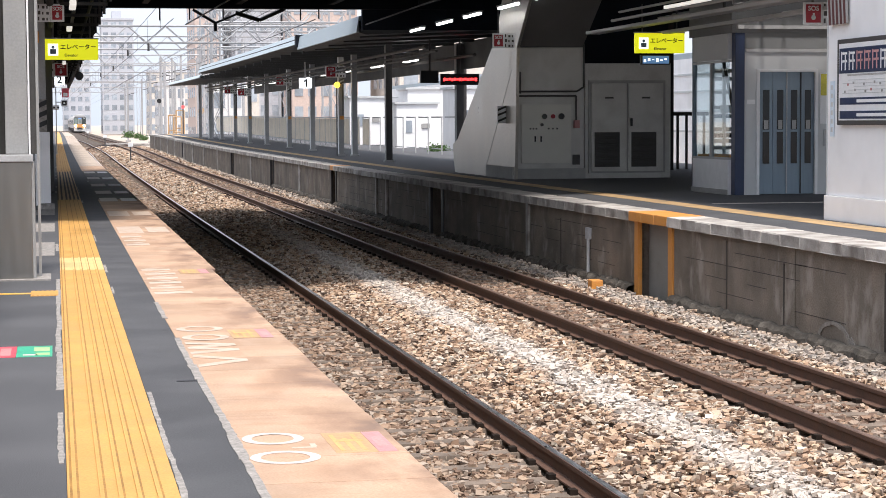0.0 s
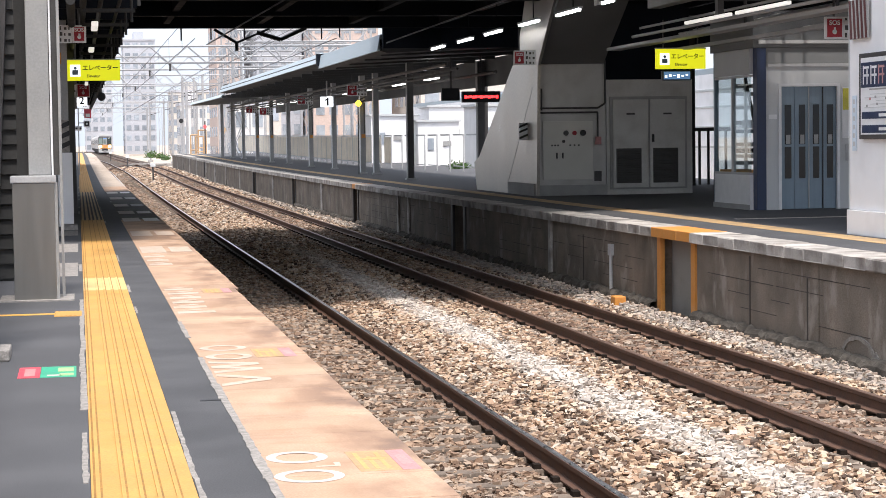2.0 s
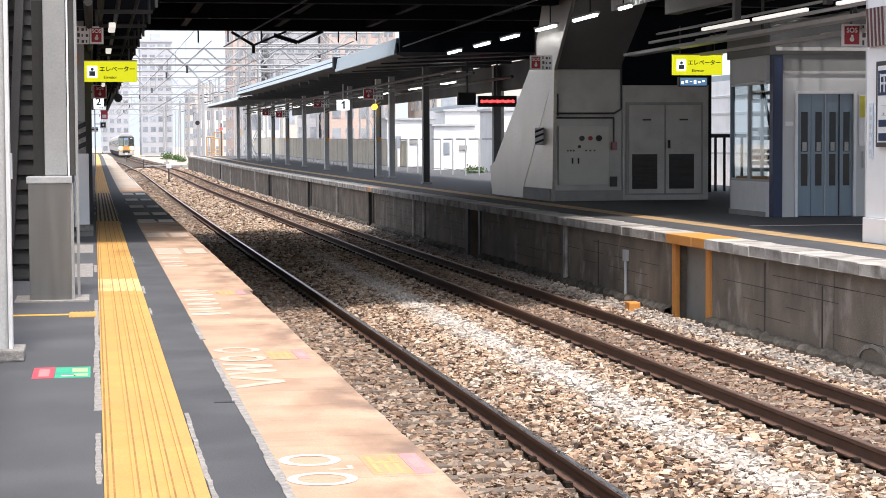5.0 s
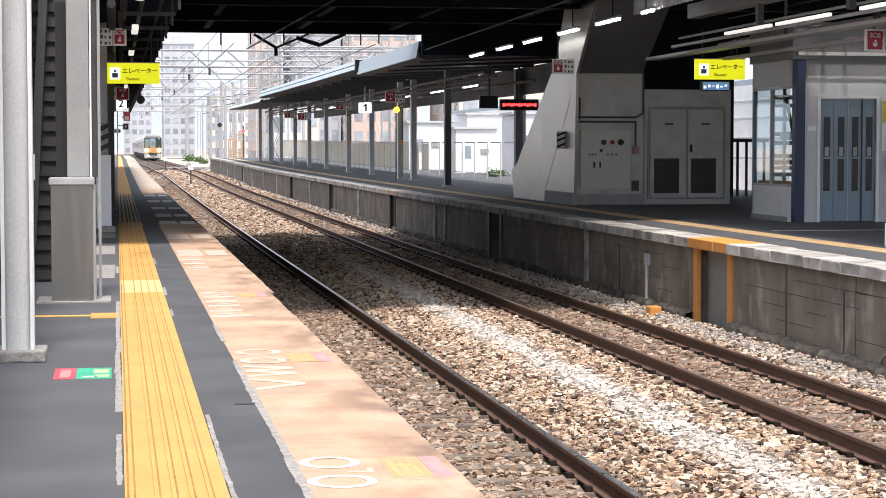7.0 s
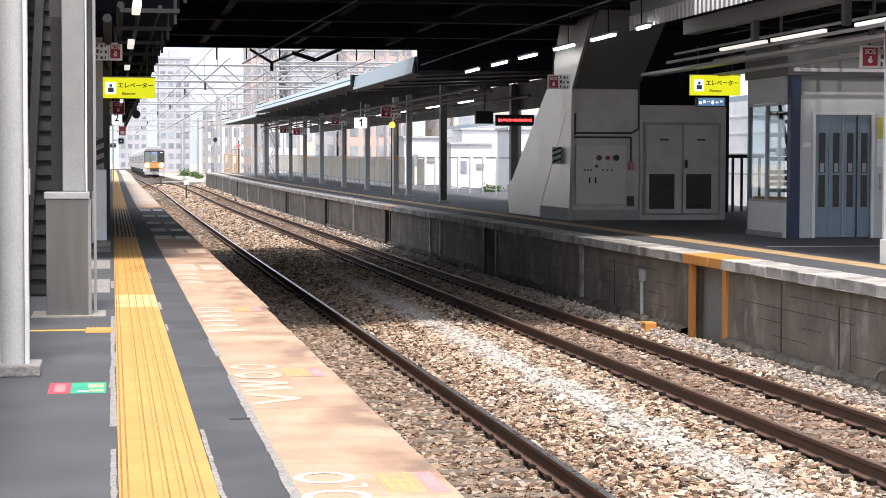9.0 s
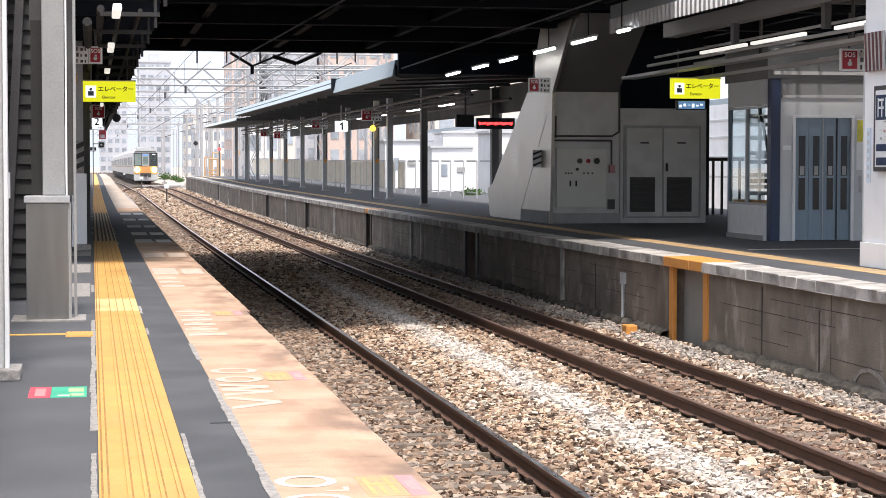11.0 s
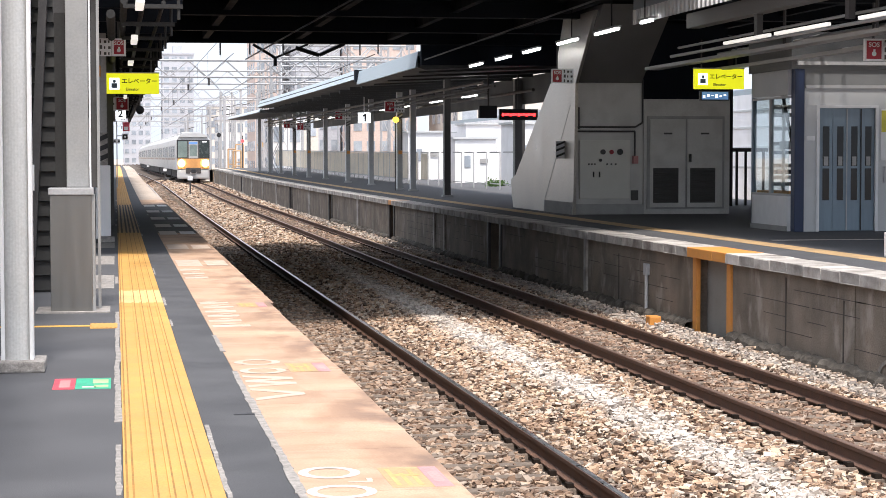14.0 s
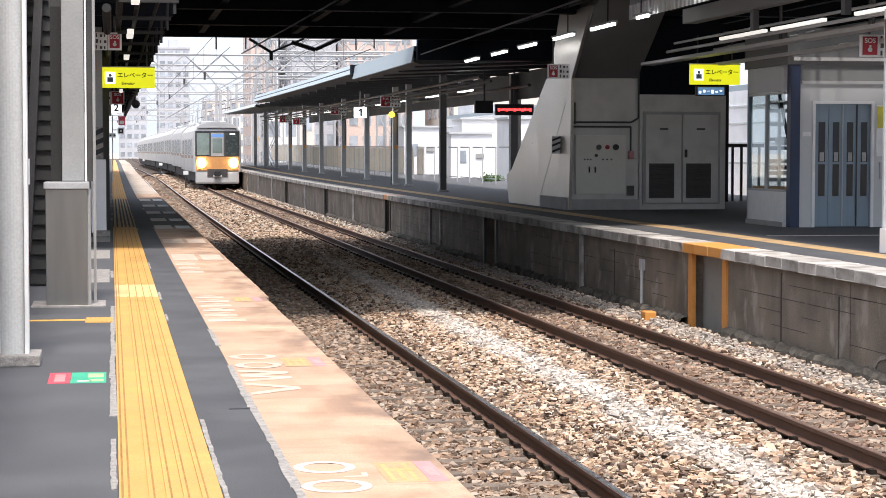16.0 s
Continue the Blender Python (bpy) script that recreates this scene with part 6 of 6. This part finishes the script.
def build_far_bits():
    for x, y, m in ((4.6, 122, M_SIGNWHITE), (4.4, 177, M_SIGNWHITE), (4.2, 258, M_SIGNWHITE)):
        s = thing("ground_signal", "small white ground marker between the tracks", "marker", x, y, -1.3, group="ground markers")
        part("post", rod(bmesh.new(), (0, 0, 0), (0, 0, 0.95), 0.05), M_COLDARK, s)
        part("plate", B(-0.16, 0.16, -0.08, 0.08, 0.95, 1.2, 0.02), m, s)
    tagged(part("crossing_deck", B(5.0, 9.9, 196.5, 199.5, -1.4, -1.1), M_COPING), "pale concrete deck of a track crossing", "crossing deck", kind="structure")
    x = thing("crossover", "rust brown crossover rails joining the two tracks", "railway track", kind="structure")
    for u in (-0.57, 0.57):
        way = [150 + k * 5 for k in range(15)]
        part("rail", sweep(bmesh.new(), [(u - 0.04, RAIL - 0.15), (u + 0.04, RAIL - 0.15), (u + 0.035, RAIL - 0.004), (u - 0.035, RAIL - 0.004)], way, lambda y: glide(y, ((-60, TRACK_L), (152, TRACK_L + bend_near(152)), (218, TRACK_R + bend(218)), (700, TRACK_R - 1)))), M_RAIL_SIDE, x, "rust brown steel rail")
    p = thing("point_machine", "dark point machine with rods beside the turnout", "point machine", 4.6, 181, -1.3)
    part("body", B(-0.35, 0.35, -0.9, 0.9, 0, 0.25, 0.05), M_TRAINDARK, p)
    part("rod", rod(bmesh.new(), (-1.1, 0, 0.1), (1.1, 0, 0.1), 0.05), M_TRAINDARK, p)
    for x, y, h, m in ((10.6, 172, 3.0, M_YSTICK), (11.2, 178, 3.6, M_YSTICK), (10.9, 185, 3.2, M_YSTICK)):
        s = thing("yellow_frame", "yellow steel frame at the level crossing", "crossing gate", x, y, -1.5, group="crossing frames")
        part("post", rod(bmesh.new(), (-0.3, 0, 0), (-0.3, 0, h), 0.07), m, s)
        part("post", rod(bmesh.new(), (0.4, 0, 0), (0.4, 0, h), 0.07), m, s)
        part("bar", rod(bmesh.new(), (-0.3, 0, h), (0.4, 0, h), 0.06), m, s)
        part("bar", rod(bmesh.new(), (-0.3, 0, h * 0.55), (0.4, 0, h * 0.55), 0.05), m, s)
    s = thing("round_signal", "dark round signal head on a mast", "signal", 10.0, 190, -1.5)
    part("mast", rod(bmesh.new(), (0, 0, 0), (0, 0, 5.6), 0.07), M_MAST, s)
    part("head", rod(bmesh.new(), (0, -0.1, 4.6), (0, 0.1, 4.6), 0.22, 18), M_BLACK, s)
    d = thing("orange_disc", "orange round sign on a pole beyond the platform", "sign", 12.6, 170, -1.7)
    part("pole", rod(bmesh.new(), (0, 0, 0), (0, 0, 4.1), 0.06), M_COLDARK, d)
    part("disc", rod(bmesh.new(), (0, -0.05, 3.7), (0, 0.05, 3.7), 0.3, 18), M_YSTICK, d)
    r = thing("signal", "red signal lamp on a mast beyond the platform", "signal", 11.4, 176, -1.5)
    part("mast", rod(bmesh.new(), (0, 0, 0), (0, 0, 4.4), 0.06), M_COLDARK, r)
    part("red_lens", rod(bmesh.new(), (0, -0.1, 3.9), (0, 0, 3.9), 0.16, 14), M_REDLAMP, r)
    rng = random.Random(3)
    for x, y, s in ((9.6, 215, 0.5), (10.0, 240, 0.6), (15.9, 81, 0.3), (16.5, 82, 0.26), (9.5, 255, 0.8), (-3.5, 250, 2.2)):
        bm = bmesh.new()
        for i in range(260):
            v = Vector((rng.gauss(0, 0.5), rng.gauss(0, 0.5), abs(rng.gauss(0.4, 0.3)))) * s
            q = Euler((rng.uniform(0, 6), rng.uniform(0, 6), rng.uniform(0, 6))).to_matrix().to_4x4()
            bmesh.ops.create_grid(bm, x_segments=1, y_segments=1, size=0.09 * s, matrix=Matrix.Translation(v) @ q)
        b = tagged(part("shrub", bm, M_LEAF), "ragged green shrub beside the line", "shrub", "shrubs", "stuff")
        b.location = (x, y, -1.6 if s > 1 else 0.0 if x > 15 else -0.9)


# ---- the train ----
CAR = 20.0


def car_body(front):
    """One stainless car, nose at y = 0, running back to y = CAR; z = 0 is the rail top."""
    t = thing("train_front_car" if front else "train_car", "silver commuter train front car with orange nose and lit headlights" if front else "silver commuter train car with dark windows", "train car", group="commuter train")
    w, n = 1.475, 0.0
    y0 = 0.35 if front else 0.25
    side = [(-w, 1.0), (-w, 2.9), (-w + 0.06, 3.3), (-w + 0.28, 3.52), (w - 0.28, 3.52), (w - 0.06, 3.3), (w, 2.9), (w, 1.0)]
    body = part("body", prism(bmesh.new(), side, "y", y0, CAR - 0.25), M_TRAINBODY, t, "stainless body shell")
    part("roof", prism(bmesh.new(), [(-w + 0.25, 3.50), (-w + 0.45, 3.68), (-0.6, 3.82), (0.6, 3.82), (w - 0.45, 3.68), (w - 0.25, 3.50)], "y", y0 + 0.05, CAR - 0.3), M_TRAINWHITE, t, "white roof")
    for y in (4.5, 12.5):
        part("air_conditioner", B(-0.8, 0.8, y, y + 3, 3.75, 3.93, 0.05), M_TRAINWHITE, t)
    part("underframe", B(-1.2, 1.2, 1.0, CAR - 0.8, 0.35, 1.0), M_TRAINDARK, t, "dark underframe equipment")
    for y in (3.2, 16.0):
        part("bogie", B(-1.1, 1.1, y - 1.4, y + 1.4, 0.15, 0.7, 0.05), M_TRAINDARK, t)
        for dy in (-1.05, 1.05):
            for s in (-1, 1):
                part("wheel", rod(bmesh.new(), (s * 0.5, y + dy, 0.43), (s * 0.64, y + dy, 0.43), 0.43, 18), M_TRAINDARK, t)
    for s in (-1, 1):
        part("stripe", B(s * (w + 0.004) - 0.004, s * (w + 0.004) + 0.004, y0, CAR - 0.25, 1.75, 1.92), M_STRIPE, body)
        for yy, ln, door in ((1.6, 0.6, 0), (2.7, 1.2, 1), (4.4, 1.0, 0), (5.6, 1.0, 0), (6.8, 1.0, 0), (8.2, 1.2, 1), (9.9, 1.0, 0), (11.1, 1.0, 0), (12.3, 1.0, 0), (13.7, 1.2, 1), (15.4, 1.0, 0), (16.6, 1.0, 0), (17.9, 1.0, 0)):
            if door:
                dr = part("door", B(s * (w + 0.006) - 0.006, s * (w + 0.006) + 0.006, yy, yy + 1.3, 1.05, 2.95), M_TRAINBODY, body, "sliding door")
                part("door_window", B(s * (w + 0.016) - 0.003, s * (w + 0.016) + 0.003, yy + 0.15, yy + 0.58, 1.95, 2.8), M_TRAINGLASS, body)
                part("door_window", B(s * (w + 0.016) - 0.003, s * (w + 0.016) + 0.003, yy + 0.72, yy + 1.15, 1.95, 2.8), M_TRAINGLASS, body)
            else:
                part("window", B(s * (w + 0.006) - 0.006, s * (w + 0.006) + 0.006, yy, yy + ln, 1.98, 2.85), M_TRAINGLASS, body)
    if front:
        nose = bmesh.new()
        prism(nose, [(-w, 1.0), (-w, 2.9), (-w + 0.06, 3.3), (-w + 0.28, 3.52), (w - 0.28, 3.52), (w - 0.06, 3.3), (w, 2.9), (w, 1.0)], "y", 0.0, 0.345)
        for v in nose.verts:
            if v.co.y < 0.1:
                v.co.x *= 0.94
                v.co.y += 0.10 if v.co.z > 2.8 else 0.0
        bmesh.ops.bevel(nose, geom=[e for e in nose.edges if all(v.co.y < 0.2 for v in e.verts)], offset=0.12, segments=3, affect="EDGES")
        part("nose", nose, M_TRAINWHITE, t, "white nose")
        part("orange_front", B(-1.30, 1.30, -0.03, 0.0, 1.06, 1.86, 0.014), M_TRAINORANGE, t, "orange lower front")
        ws = part("windscreen", B(-1.35, 1.35, -0.035, 0.08, 1.86, 3.30, 0.03), M_BLACK, t, "wide windscreen in a black surround")
        # The greenish tint puts a sky reflection into the glass colour.
        part("pane", B(-1.26, -0.5, -0.042, -0.036, 1.95, 3.18), M_WINDSCREEN, ws, "pane tinted with a pale sky reflection")
        part("pane", B(0.5, 1.26, -0.042, -0.036, 1.95, 3.18), M_TRAINGLASS, ws, "dark pane")
        part("lamp_row", B(0.75, 1.1, -0.046, -0.0425, 3.1, 3.16), M_LITSIGN, ws)
        part("centre_door", B(-0.38, 0.38, -0.05, -0.036, 1.88, 3.2), M_PLINTH, ws)
        part("door_glass", B(-0.3, 0.3, -0.056, -0.051, 2.05, 2.88), M_WINDSCREEN, ws)
        part("destination_panel", B(-0.35, 0.35, -0.056, -0.051, 2.95, 3.12), M_BLUESCREEN, ws)
        for s in (-1, 1):
            part("mirror_post", B(s * 0.44 - 0.05, s * 0.44 + 0.05, -0.045, -0.036, 1.9, 3.2), M_COLDARK, ws)
            hl = part("headlight", rod(bmesh.new(), (s * 0.98, -0.13, 1.50), (s * 0.98, 0.0, 1.50), 0.27, 18), M_HEAD, t, "lit headlight")
            part("headlight_rim", B(s * 0.98 - 0.3, s * 0.98 + 0.3, -0.04, -0.031, 1.22, 1.78, 0.004), M_TRAINORANGE, t)
        part("skirt", B(-1.34, 1.34, 0.0, 0.5, 0.25, 1.055, 0.12), M_TRAINWHITE, t, "grey skirt")
        part("coupler", B(-0.2, 0.2, -0.35, 0.1, 0.75, 1.05, 0.03), M_BLACK, t)
        part("coupler_box", B(-0.62, 0.62, -0.04, 0.02, 0.7, 1.15), M_TRAINDARK, t)
        part("plate", B(-0.25, 0.25, -0.05, -0.041, 0.68, 0.8), M_SIGNWHITE, t)
        part("front_dome", prism(bmesh.new(), [(-1.25, 3.48), (-1.0, 3.66), (0, 3.8), (1.0, 3.66), (1.25, 3.48)], "y", 0.02, 0.06), M_TRAINWHITE, t)
        part("front_roof", prism(bmesh.new(), [(-1.2, 3.5), (-0.9, 3.72), (0, 3.86), (0.9, 3.72), (1.2, 3.5)], "y", 0.06, 0.6), M_TRAINWHITE, t)
    for o in t.children_recursive:
        for v in o.data.vertices:
            if v.co.z > 1.0:
                v.co.z = 1.0 + (v.co.z - 1.0) * 1.09
    return t


def build_train():
    first = car_body(True)
    cars = [first]
    second = car_body(False)
    cars.append(second)
    for i in range(8):
        cars.append(copy_thing(second, pose(0, 0, 0)))
    return cars


def nose_at(t):
    """How far along the line the train's nose is at t seconds."""
    return 119.0 + 20.9 * (16.0 - t)


def on_line(y0, y1):
    a, b = TRACK_R + bend(y0), TRACK_R + bend(y1)
    return pose(a, y0, RAIL + 0.005 + rise(y0), 0, 0, -math.degrees(math.atan2(b - a, y1 - y0)))


def motions():
    for i, c in enumerate(TRAIN):
        walk(c, [(k * 0.5, on_line(nose_at(k * 0.5) + i * CAR, nose_at(k * 0.5) + (i + 1) * CAR)) for k in range(33)])


build_ground()
track_near = build_track("track_near", TRACK_L, M_RAIL_TOP, "near railway track with shiny right rail on concrete sleepers", bend_near)
track_far = build_track("track_far", TRACK_R, M_RAIL_DULL, "far railway track with rust brown rails on concrete sleepers", bend)
build_overpass()
build_left_canopy()
build_right_canopy()
build_right_near_canopy()
build_ceiling_lamps()
build_columns()
build_stair_block()
build_elevator()
build_white_wall()
build_left_things()
build_signs()
build_wall_bits()
build_fence_and_back()
build_city()
build_catenary()
build_far_bits()
TRAIN = build_train()
build_markings()
build_left_platform()
build_right_platform()
build_sleepers(track_near, TRACK_L, bend_near)
build_sleepers(track_far, TRACK_R, bend)
build_stones()
climb(TRAIN)
motions()
